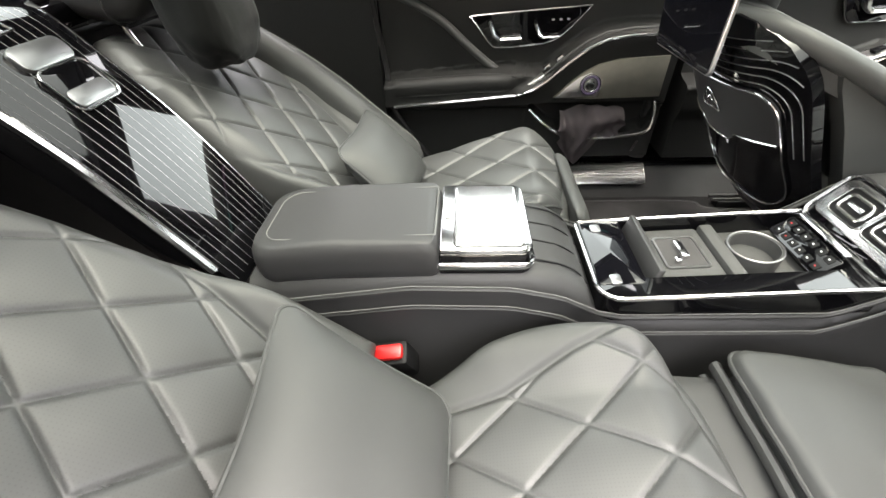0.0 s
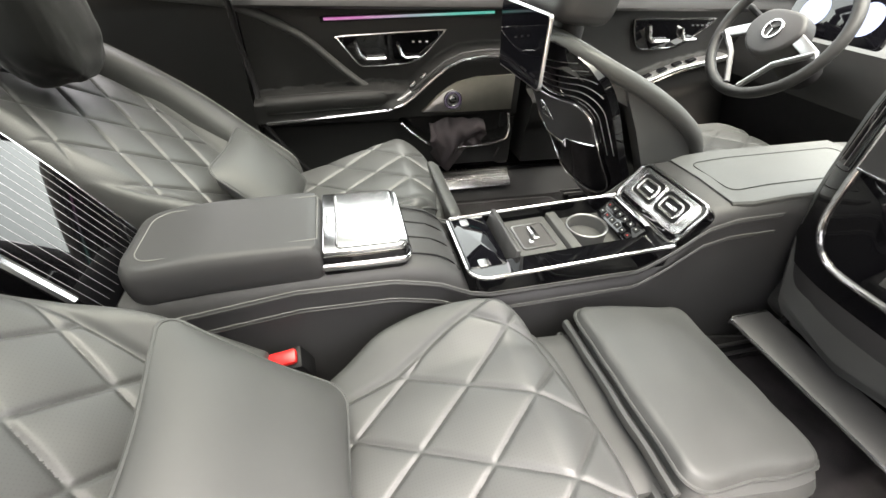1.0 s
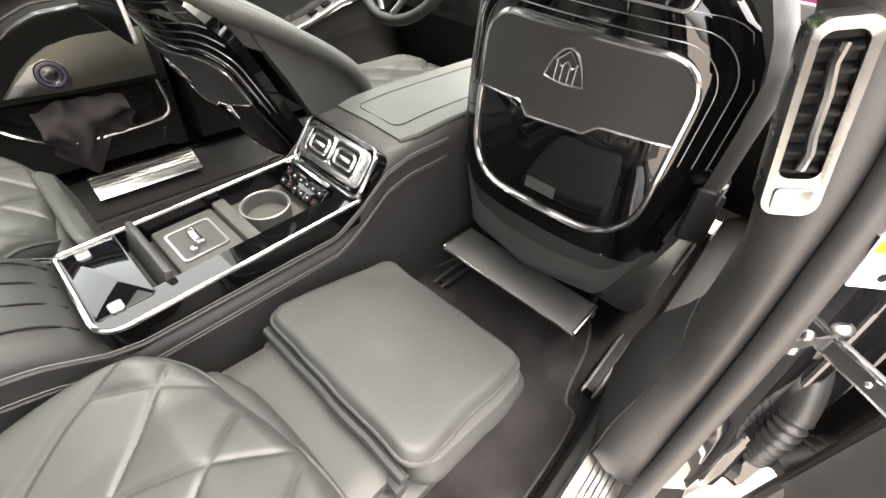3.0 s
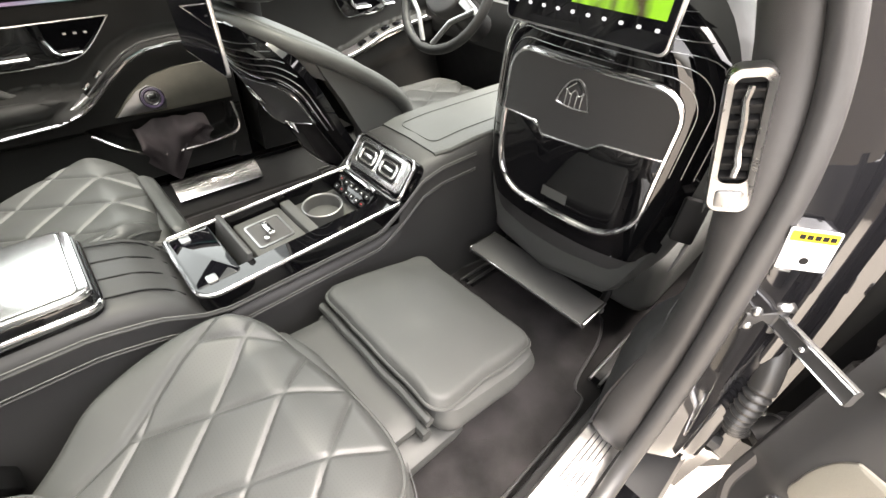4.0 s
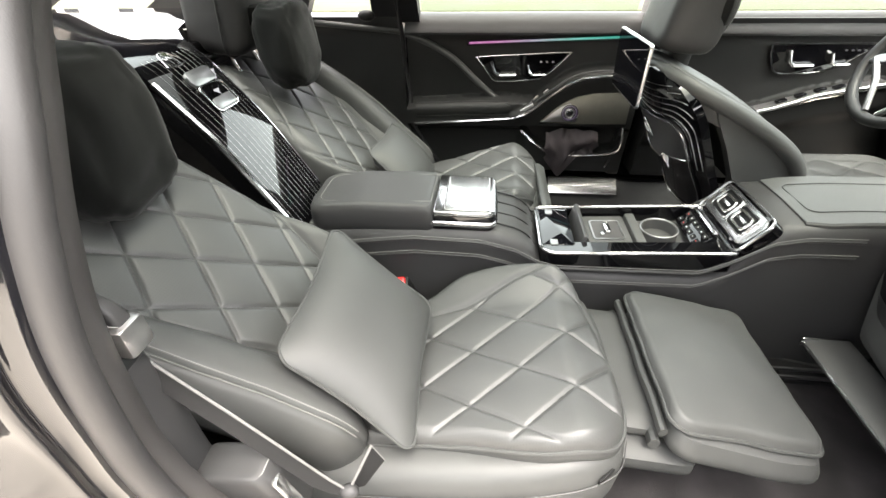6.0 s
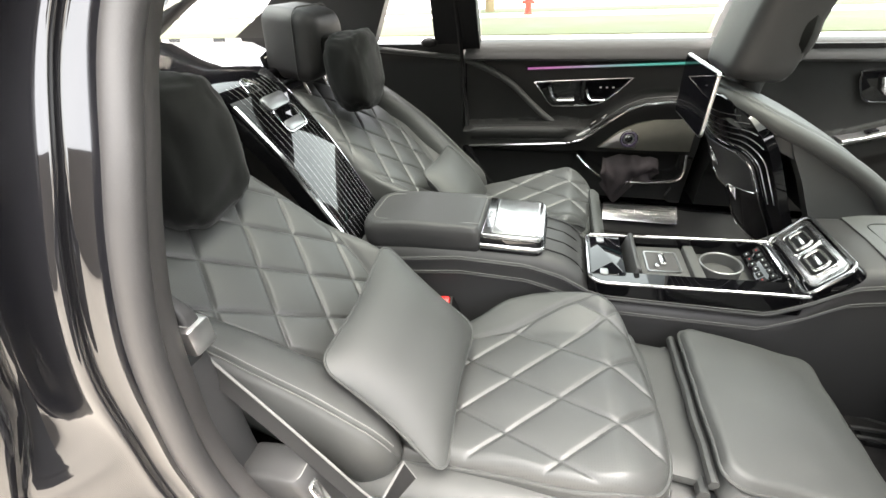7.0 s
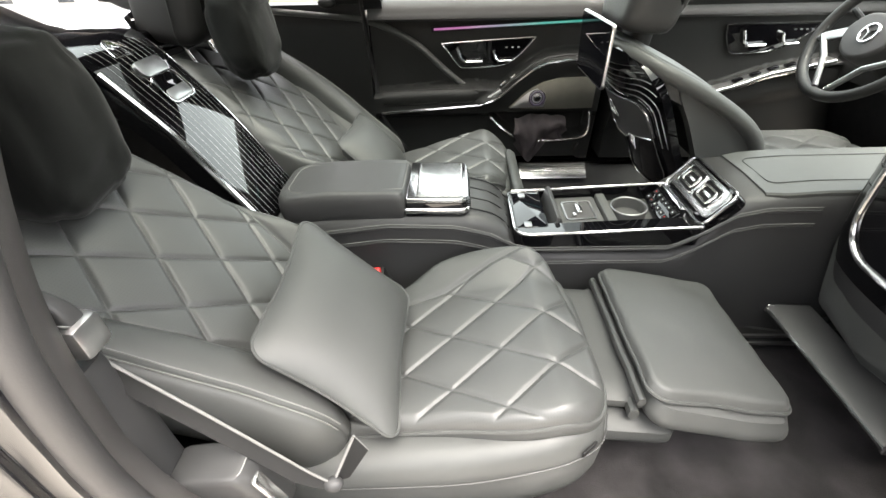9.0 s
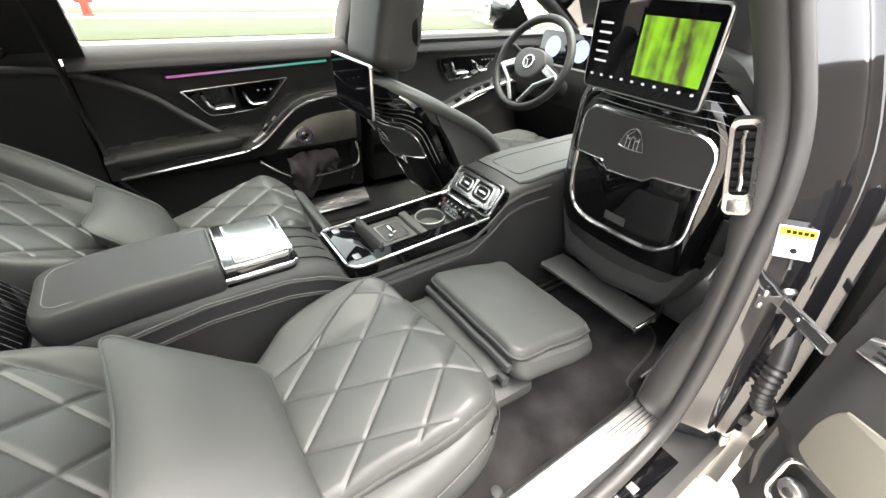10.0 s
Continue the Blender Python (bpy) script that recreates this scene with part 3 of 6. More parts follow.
def lumpy(c, ax, ay, az, m, seed, n=80, amp=0.006, freq=9.0):
    """A stuffed cushion with round corners and soft folds. m turns it, c is its middle. Returns its mesh and the line of its edge."""
    off = Vector((seed * 1.7, seed * 3.1, 0))
    R = polar(dense(rrect(2 * ax, 2 * ay, 0.026, 6), 0.004), (0, 0))
    bm = bmesh.new()
    top, low = [], []
    for i in range(n + 1):
        rt, rl = [], []
        for j in range(n + 1):
            a, b = 2 * i / n - 1, 2 * j / n - 1
            r, th = max(abs(a), abs(b)), math.atan2(b, a)
            rad = R(th)
            side = 1 - 0.06 * abs(math.cos(2 * th)) * r ** 3
            x, y = r * rad * side * math.cos(th), r * rad * side * math.sin(th)
            h = (max(0.0, 1 - (abs(x) / ax) ** 2.4) * max(0.0, 1 - (abs(y) / ay) ** 2.4)) ** 0.6 * math.sqrt(max(0.0, 1 - r ** 7))
            fold = noise.noise(Vector((x * freq, y * freq, 0)) + off) * amp * 1.4 * (0.4 + h) + noise.noise(Vector((x * 34 + y * 9, y * 15, 3)) + off) * 0.0052
            ray = noise.noise(Vector((math.cos(th) * 3.2, math.sin(th) * 3.2, 5)) + off) * 0.020 * math.sin(math.pi * min(1, (1 - r) * 2.2)) if r > 0.5 else 0.0
            k = min(1.0, 4 * (1 - r))
            rt.append(bm.verts.new(Vector(c) + m @ Vector((x, y, az * h + (fold + ray) * k))))
            rl.append(bm.verts.new(Vector(c) + m @ Vector((x, y, -az * h * 0.7))) if 0 < i < n and 0 < j < n else rt[-1])
        top.append(rt), low.append(rl)
    for i in range(n):
        for j in range(n):
            bm.faces.new((top[i][j], top[i + 1][j], top[i + 1][j + 1], top[i][j + 1]))
            bm.faces.new((low[i][j], low[i][j + 1], low[i + 1][j + 1], low[i + 1][j]))
    edge = [top[i][0].co.copy() for i in range(n)] + [top[n][j].co.copy() for j in range(n)] + [top[i][n].co.copy() for i in range(n, 0, -1)] + [top[0][j].co.copy() for j in range(n, 0, -1)]
    bmesh.ops.recalc_face_normals(bm, faces=bm.faces)
    return bm, edge


def seat_pillow(c, up, across, seed, ax, ay):
    """up and across are the pillow's own directions, which need not be square to one another."""
    up, across = Vector(up).normalized(), Vector(across).normalized()
    out = up.cross(across).normalized()
    fr = Matrix((up, across, out)).transposed()
    bm, edge = lumpy(c, ax, ay, 0.060, fr, seed)
    t = thing("throw_pillow", Vector(c) - Vector((0, 0, 0.06)), "grey leather throw pillow with piped edge leaning on the seat", "pillow", "seat pillows")
    part("cover", bm, LEATHER, t, angle=80)
    part("piping", tube(edge, 0.0026, 6, True, up=out), LEATHER, t)
    return t


seat_pillow((-0.030, -0.385, 0.658), (-0.175, 0.036, 0.142), (-0.009, 0.294, 0.018), 3, 0.130, 0.158)
seat_pillow((-0.100, 0.355, 0.632), (-0.14, 0.05, 0.13), (0.022, 0.245, 0.0), 8, 0.108, 0.132)


def head_pillow(side, seed, dx, tall):
    w = lambda x, l, z: W(side)(x + dx, l, z)
    off = Vector((seed, 2.0 * seed, 0))
    bm = bmesh.new()
    bmesh.ops.create_uvsphere(bm, u_segments=56, v_segments=40, radius=1)
    for v in bm.verts:
        p = v.co.copy()
        e = 0.62
        q = Vector([math.copysign(abs(c) ** e, c) for c in p])
        f = noise.noise(Vector((p.y * 2.2, p.z * 1.6, p.x * 2)) + off) * 0.010 + noise.noise(Vector((p.y * 6, p.z * 3, p.x * 5)) + off) * 0.004
        q = Vector((q.x * 0.064, q.y * 0.104, q.z * tall)) + p * f
        v.co = w(-0.388 + q.x - 0.04 * q.z, 0.35 + q.y, 0.976 + q.z)
    bmesh.ops.recalc_face_normals(bm, faces=bm.faces)
    t = thing("headrest_pillow", w(-0.388, 0.35, 0.85), "soft black suede pillow hung in front of the headrest", "pillow", "headrest pillows")
    part("cover", bm, SUEDE, t, angle=80)
    part("strap", box(-0.58, -0.44, YC + side * 0.36 - 0.06, YC + side * 0.36 + 0.06, 1.02, 1.075, 0.015), SUEDE, t)


head_pillow(-1, 5, -0.042, 0.124)
head_pillow(1, 9, -0.026, 0.110)

# --- middle console ---
con = thing("centre_console", (0.4, YC, 0.31), "dark grey leather centre console running between the seats", "console")
ztop = table([(-0.34, 0.63), (-0.20, 0.66), (0.02, 0.672), (0.18, 0.672), (0.24, 0.658), (0.28, 0.632), (0.305, 0.585), (0.33, 0.566), (0.69, 0.566), (0.705, 0.575), (0.77, 0.69), (0.80, 0.715), (0.95, 0.728), (1.2, 0.732), (1.35, 0.735)])
xs = [-0.34, -0.2, -0.05, 0.02, 0.1, 0.18, 0.21, 0.24, 0.26, 0.28, 0.295, 0.305, 0.318, 0.33, 0.45, 0.6, 0.69, 0.705, 0.73, 0.77, 0.80, 0.9, 0.95, 1.05, 1.2, 1.35]
rows = []
for x in xs:
    z = ztop(x)
    hw = 0.118 if x < 0.8 else 0.122
    sec = [(-hw, 0.30), (-hw, z - 0.05), (-hw + 0.003, z - 0.025), (-hw + 0.012, z - 0.008), (-hw + 0.03, z), (0, z + 0.004), (hw - 0.03, z), (hw - 0.012, z - 0.008), (hw - 0.003, z - 0.025), (hw, z - 0.05), (hw, 0.30)]
    rows.append([Vector((x, YC + 0.0 + a, b)) for a, b in sec])
part("console_body", loft(rows), DARK_LEATHER, con)
zrim = table([(-0.34, 0.60), (0.0, 0.648), (0.16, 0.645), (0.24, 0.625), (0.30, 0.592), (0.34, 0.582), (0.66, 0.588), (0.72, 0.625), (0.78, 0.675), (0.84, 0.69), (1.35, 0.70)])
for side in (-1, 1):
    for k, dz in enumerate((0.0, -0.040)):
        path = [Vector((x, YC + side * (0.119 + 0.003 * k), zrim(x) + dz)) for x in np.linspace(-0.33, 0.95, 70)]
        part("side_welt", tube(path, 0.0045 if k == 0 else 0.003, 7), DARK_LEATHER, con)
        part("side_stitch", tube([p + Vector((0, side * 0.002, 0.009)) for p in path], 0.0009, 4), STITCH, con)
for k in range(4):
    part("bridge_seam", tube(curve([Vector((x, YC - 0.075 + 0.05 * k, ztop(x) + 0.0035)) for x in (0.19, 0.22, 0.245, 0.27, 0.29)], 5), 0.0016, 5), BLACK, con)
rows = []
for x in np.linspace(0.835, 1.30, 12):
    hw = 0.108 - 0.010 * smooth(0.86, 0.835, x)
    z = ztop(x) + 0.0045
    rows.append([Vector((x, YC + a, b)) for a, b in ((-hw, z - 0.012), (-hw, z - 0.004), (-hw + 0.004, z), (0, z + 0.003), (hw - 0.004, z), (hw, z - 0.004), (hw, z - 0.012))])
# lighter leather than the sides: the light on the console's top is painted in
part("front_lid", loft(rows), LEATHER, con)
part("lid_seam", tube([Vector((p[0], p[1], ztop(p[0]) + 0.0066)) for p in dense(rrect(0.40, 0.125, 0.02, 5, 1.06, YC), 0.02)], 0.0011, 4, True), BLACK, con)

# tray
YT = YC - 0.012


def tray_part(name, bm, material, parent, label=""):
    """The tray climbs a little towards the front."""
    for v in bm.verts:
        v.co.z += 0.058 * (v.co.x - 0.30) + 0.003
    return part(name, bm, material, parent, label)


tray_out = rrect(0.420, 0.206, (0.010, 0.012, 0.035, 0.01), 5, 0.512, YT - 0.004)
zr = 0.618
hole = rrect(0.335, 0.155, 0.018, 5, 0.535, YT + 0.018)


def frame_ring(outer, inner, z0, z1):
    bm = bmesh.new()
    n = len(outer)
    lv = [[bm.verts.new((p[0], p[1], z)) for p in ring_] for ring_, z in ((outer, z0), (outer, z1), (inner, z1), (inner, z0))]
    for a, b in ((0, 1), (1, 2), (2, 3), (3, 0)):
        for k in range(n):
            bm.faces.new((lv[a][k], lv[a][(k + 1) % n], lv[b][(k + 1) % n], lv[b][k]))
    bmesh.ops.recalc_face_normals(bm, faces=bm.faces)
    return bm


band = frame_ring(tray_out, hole, 0.57, zr)
for v in band.verts:
    if v.co.z > 0.6 and v.co.y < YT - 0.075:
        v.co.z += 0.0016
tray_part("tray_frame", band, PIANO, con, "glossy black frame of the tray")
tray_part("tray_rim", tube([Vector((p[0], p[1], zr + (0.001 if p[1] > YT - 0.07 else 0.0026))) for p in tray_out], 0.004, 8, True), CHROME, con, "chrome rim")
tray_part("tray_floor", box(0.365, 0.705, YT - 0.062, YT + 0.098, 0.568, 0.577), TRAY_GREY, con)
tray_part("rear_plate", slab(rrect(0.075, 0.17, 0.008, 4, 0.345, YT + 0.012), pose(0, 0, zr + 0.002), 0.006, 0.001), SCREEN_OFF, con, "glossy black touch plate")
for d in (-0.062, 0.075):
    tray_part("button", slab(rrect(0.018, 0.022, 0.004, 4, 0.335, YT + d), pose(0, 0, zr + 0.004), 0.003, 0.001), SATIN, con)
tray_part("flap", moved(box(-0.006, 0.006, -0.078, 0.078, -0.01, 0.042, 0.004), pose(0.398, YT + 0.018, 0.592, 0, 14, 0)), GUNMETAL, con, "tilted cover strip")
blk = box(0.425, 0.53, YT - 0.055, YT + 0.09, 0.576, 0.598, 0.006)
tray_part("tray_insert", blk, TRAY_GREY, con)
tray_part("tray_step", box(0.532, 0.556, YT - 0.055, YT + 0.09, 0.576, 0.606, 0.005), TRAY_GREY, con)
tray_part("phone_slot", frame_ring(rrect(0.075, 0.085, 0.008, 4, 0.475, YT + 0.02), rrect(0.067, 0.077, 0.006, 4, 0.475, YT + 0.02), 0.59, 0.6012), SATIN, con, "bright framed slot")
tray_part("slot_bottom", slab(rrect(0.067, 0.077, 0.006, 4, 0.475, YT + 0.02), pose(0, 0, 0.5995), 0.002), TRIM, con)
tray_part("clip", box(0.468, 0.482, YT + 0.0, YT + 0.045, 0.60, 0.609, 0.003), CHROME, con)
tray_part("clip", box(0.455, 0.466, YT - 0.01, YT + 0.002, 0.60, 0.608, 0.003), CHROME, con)
cup = [Vector((0.60 + 0.043 * math.cos(a), YT + 0.02 + 0.043 * math.sin(a), 0.6045)) for a in np.linspace(0, 2 * math.pi, 40, endpoint=False)]
tray_part("cup_holder_rim", tube(cup, 0.0018, 8, True), SATIN, con)
tray_part("cup_holder", frame_ring([(0.60 + 0.044 * math.cos(a), YT + 0.02 + 0.044 * math.sin(a)) for a in np.linspace(0, 6.2832, 40, endpoint=False)], [(0.60 + 0.039 * math.cos(a), YT + 0.02 + 0.039 * math.sin(a)) for a in np.linspace(0, 6.2832, 40, endpoint=False)], 0.577, 0.6035), TRAY_GREY, con)
ctl = pose(0.676, YT + 0.018, 0.607, 0, -38, 0)
tray_part("control_panel", slab(rrect(0.045, 0.13, 0.006, 4), ctl, 0.03, 0.002), PIANO, con, "black climate control panel with small switches")
for i in range(2):
    for j in range(6):
        tray_part("switch", slab(rrect(0.012, 0.014, 0.002, 3, -0.01 + 0.02 * i, -0.05 + 0.02 * j), ctl @ pose(0, 0, 0.002), 0.002, 0.0006), BLACK, con)
        tray_part("switch_mark", slab(rrect(0.0022, 0.0034, 0.0005, 2, -0.01 + 0.02 * i, -0.05 + 0.02 * j), ctl @ pose(0, 0, 0.0026), 0.0004), RED if (i, j) in ((1, 5), (0, 0), (0, 4)) else WHITE, con)
tray_part("control_bar", moved(box(-0.004, 0.004, -0.060, 0.060, 0.0, 0.006, 0.0015), ctl @ pose(0.030, 0, 0.0)), CHROME, con, "bright bar above the climate switches")
# rear air vents of the console
vm = pose(0.741, YC - 0.014, 0.686, 0, -54, 0)
part("vent_plate", slab(rrect(0.098, 0.205, 0.02, 5), vm, 0.03, 0.004), PIANO, con, "glossy black vent panel")
vup = vm.to_3x3() @ Z3
part("vent_rim", tube([vm @ Vector((p[0], p[1], 0.001)) for p in rrect(0.096, 0.203, 0.02, 5)], 0.0035, 8, True, up=vup), CHROME, con)
part("vent_face", slab(rrect(0.074, 0.186, 0.016, 5, 0.004, 0), vm @ pose(0, 0, 0.004), 0.004, 0.002), SILVER, con, "bright metal vent face")
for d in (-0.038, 0.038):
    vo_ = part("vent_opening", slab(rrect(0.050, 0.070, 0.011, 5, 0.006, d), vm @ pose(0, 0, 0.0046), 0.002), BLACK, con)
    part("vent_loop", tube([vm @ Vector((p[0], p[1], 0.006)) for p in rrect(0.051, 0.071, 0.011, 5, 0.006, d)], 0.0022, 8, True, up=vup), CHROME, vo_)
    part("vent_loop", tube([vm @ Vector((p[0], p[1], 0.007)) for p in rrect(0.030, 0.050, 0.009, 5, 0.006, d)], 0.0034, 8, True, up=vup), SILVER, vo_)
    part("vent_slat", moved(box(0.002, 0.010, d - 0.016, d + 0.016, 0.005, 0.0085, 0.001), vm), SILVER, vo_)

# armrest with tablet
arm = thing("armrest", (-0.05, YC, 0.66), "grey leather centre armrest with a docked tablet in a chrome frame", "armrest")
ao = rrect(0.302, 0.185, (0.012, 0.045, 0.045, 0.012), 6, -0.104, YC - 0.014)
part("armrest_lid", pad(ao, (-0.104, YC - 0.014), lambda x, y: 0.727 - 0.012 * smooth(-0.1, -0.25, x), 0.07, 0.018, lambda x, y, z: Vector((x, y, z)), 40), DARK_LEATHER, arm)
part("lid_seam", tube([Vector((p[0], p[1], 0.7278 - 0.012 * smooth(-0.1, -0.25, p[0]))) for p in rrect(0.272, 0.135, (0.001, 0.03, 0.03, 0.001), 6, -0.093, YC - 0.014)], 0.001, 4, True), STITCH, arm)
part("tablet_dock", slab(rrect(0.144, 0.188, (0.02, 0.003, 0.003, 0.02), 6, 0.120, YC - 0.008), pose(0, 0, 0.704), 0.045, 0.004), PIANO, arm, "glossy black dock")
part("dock_rim", tube([Vector((p[0], p[1], 0.682)) for p in rrect(0.148, 0.192, (0.02, 0.003, 0.003, 0.02), 6, 0.120, YC - 0.008)], 0.005, 8, True, sx=0.6, sy=1.4), CHROME, arm)
part("tablet_frame", slab(rrect(0.140, 0.184, (0.02, 0.004, 0.004, 0.02), 5, 0.119, YC - 0.008), pose(0, 0, 0.712), 0.009, 0.002), CHROME, arm)
# silver metal stands in for bright sky reflected in the dark screen
part("tablet_screen", slab(rrect(0.104, 0.168, 0.008, 5, 0.124, YC - 0.008), pose(0, 0, 0.7135), 0.003, 0.0005), SILVER, arm)
part("tablet_seam", tube([Vector((p[0], p[1], 0.7128)) for p in rrect(0.106, 0.170, 0.009, 5, 0.124, YC - 0.008)], 0.0009, 5, True), PLASTIC, arm)
part("tablet_catch", slab(rrect(0.010, 0.030, 0.003, 3, 0.060, YC - 0.006), pose(0, 0, 0.7135), 0.002, 0.0005), SATIN, arm)

# --- striped panel between the rear backrests ---
div = thing("striped_panel", (-0.45, YC, 0.66), "glossy black divider panel with fine bright pinstripes between the rear seats", "panel")
prof = curve([(-0.27, 0, 0.635), (-0.308, 0, 0.703), (-0.394, 0, 0.851), (-0.465, 0, 0.945), (-0.51, 0, 0.998), (-0.55, 0, 1.021), (-0.60, 0, 1.032), (-0.66, 0, 1.035), (-0.78, 0, 1.036), (-1.05, 0, 1.035), (-1.35, 0, 1.033)], 6)
YD = 0.004
hwid = table([(-1.35, 0.62), (-0.80, 0.60), (-0.72, 0.42), (-0.62, 0.20), (-0.56, 0.125), (-0.52, 0.106), (-0.27, 0.100)])
rows = []
for i, p in enumerate(prof):
    a, b = prof[max(i - 1, 0)], prof[min(i + 1, len(prof) - 1)]
    t_ = (b - a).normalized()
    n_ = Vector((-t_.z, 0, t_.x))
    n_ = n_ if n_.z + n_.x > 0 else -n_
    h = hwid(p.x)
    crown = 0.005 * smooth(-0.62, -0.5, p.x)
    face_ = [p + Vector((0, YD + h * f, 0)) + n_ * (0.004 + crown * (1 - f * f)) for f in np.linspace(-0.985, 0.985, 11)]
    rows.append([p + Vector((0, YD - h, 0))] + face_ + [p + Vector((0, YD + h, 0)), p + Vector((0, YD + h, 0)) - n_ * 0.05, p + Vector((0, YD - h, 0)) - n_ * 0.05])
part("panel", loft(rows), PIANO, div)


def along(f, y, lift):
    """Points up the panel's face at a fixed distance from its middle."""
    out = []
    for i, p in enumerate(prof):
        if f[0] <= i <= f[1]:
            a, b = prof[max(i - 1, 0)], prof[min(i + 1, len(prof) - 1)]
            t_ = (b - a).normalized()
            n_ = Vector((-t_.z, 0, t_.x))
            n_ = n_ if n_.z + n_.x > 0 else -n_
            out.append(p + Vector((0, YD + y, 0)) + n_ * lift)
    return out


for k in range(12):
    yk = -0.087 + 0.0158 * k
    part("pinstripe", tube(along((2, 27), yk, 0.0040 + 0.005 * (1 - (yk / 0.10) ** 2)), 0.00036, 4), SATIN, div)
part("edge_trim", tube(along((5, 22), -0.103, 0.003), 0.008, 8), CHROME, div, "bright edge strip")
part("edge_trim", tube(along((2, 26), 0.100, 0.003), 0.0022, 6), CHROME, div, "bright edge strip")
hm = pose(-0.449, YD + 0.014, 0.926, 0, 54, 0) @ pose(0, 0, 0, 0, 0, 90)
part("flap_upper", slab(rrect(0.085, 0.034, 0.012, 5, 0, 0.052), hm @ pose(0, 0, 0.0135), 0.012, 0.002), SATIN, div, "brushed metal flap")
part("flap_lower", slab(rrect(0.085, 0.062, 0.014, 5, 0, 0.002), hm @ pose(0, 0, 0.0125), 0.012, 0.002), PIANO, div)
part("flap_rim", tube([hm @ Vector((p[0], p[1], 0.0130)) for p in rrect(0.085, 0.062, 0.014, 5, 0, 0.002)], 0.0018, 6, True, up=hm.to_3x3() @ Z3), CHROME, div)
part("flap_grip", slab(rrect(0.074, 0.026, 0.010, 5, 0, -0.012), hm @ pose(0, 0, 0.0142), 0.004, 0.002), SATIN, div)
part("cut_line", tube([Vector((-0.461, YD - 0.10, 0.944)), Vector((-0.457, YD, 0.947)), Vector((-0.461, YD + 0.10, 0.944))], 0.0022, 5), BLACK, div)
part("lower_bar", tube([Vector((-0.300, YD - 0.042, 0.700)), Vector((-0.300, YD + 0.042, 0.700))], 0.0025, 6), CHROME, div)


def emblem(m, size, parent, name="emblem"):
    """A rounded triangle of bright wire with plain bars in it."""
    size_y = size * 0.84
    tri_ = [(p.x * size, p.y * size_y) for p in curve([(0, 0.56, 0), (0.26, 0.40, 0), (0.46, 0.02, 0), (0.57, -0.36, 0), (0.54, -0.40, 0), (0, -0.46, 0), (-0.54, -0.40, 0), (-0.57, -0.36, 0), (-0.46, 0.02, 0), (-0.26, 0.40, 0)], 5, True)]
    up = m.to_3x3() @ Z3
    e = part(name, tube([m @ Vector((*p, 0.001)) for p in tri_], size * 0.038, 6, True, up=up), CHROME, parent, "small bright triangular badge")
    for a, b in (((-0.22, -0.38), (-0.22, 0.2)), ((0.22, -0.38), (0.22, 0.2)), ((-0.08, -0.4), (-0.08, 0.05)), ((0.08, -0.4), (0.08, 0.05)), ((-0.26, 0.16), (-0.12, 0.0)), ((-0.12, 0.0), (0.0, 0.2)), ((0.0, 0.2), (0.12, 0.0)), ((0.12, 0.0), (0.26, 0.16)), ((-0.2, 0.22), (0, 0.48)), ((0.2, 0.22), (0, 0.48))):
        part("bar", tube([m @ Vector((a[0] * size * 1.25, a[1] * size_y, 0.001)), m @ Vector((b[0] * size * 1.25, b[1] * size_y, 0.001))], size * 0.03, 5, up=up), CHROME, e)
    return e


emblem(pose(-0.515, YD - 0.004, 1.0105, 0, 36, 0) @ pose(0, 0, 0, 0, 0, 90), 0.05, div)

# --- seat buckle ---
bk = thing("belt_buckle", (-0.05, -0.115, 0.50), "red seat belt buckle button beside the console", "belt buckle")
part("housing", moved(box(-0.03, 0.03, -0.02, 0.02, -0.06, 0.02, 0.006), pose(-0.034, -0.136, 0.524, 20, -10, 0)), BLACK, bk)
part("button", moved(box(-0.024, 0.024, -0.013, 0.013, 0.018, 0.032, 0.006), pose(-0.034, -0.136, 0.524, 20, -10, 0)), RED, bk)

# --- front seats ---


quilt_front = quilting(1.2, 0, 0.16, 0.12, 0.008, 0.005, lambda x, y: smooth(0.17, 0.15, abs(y)))


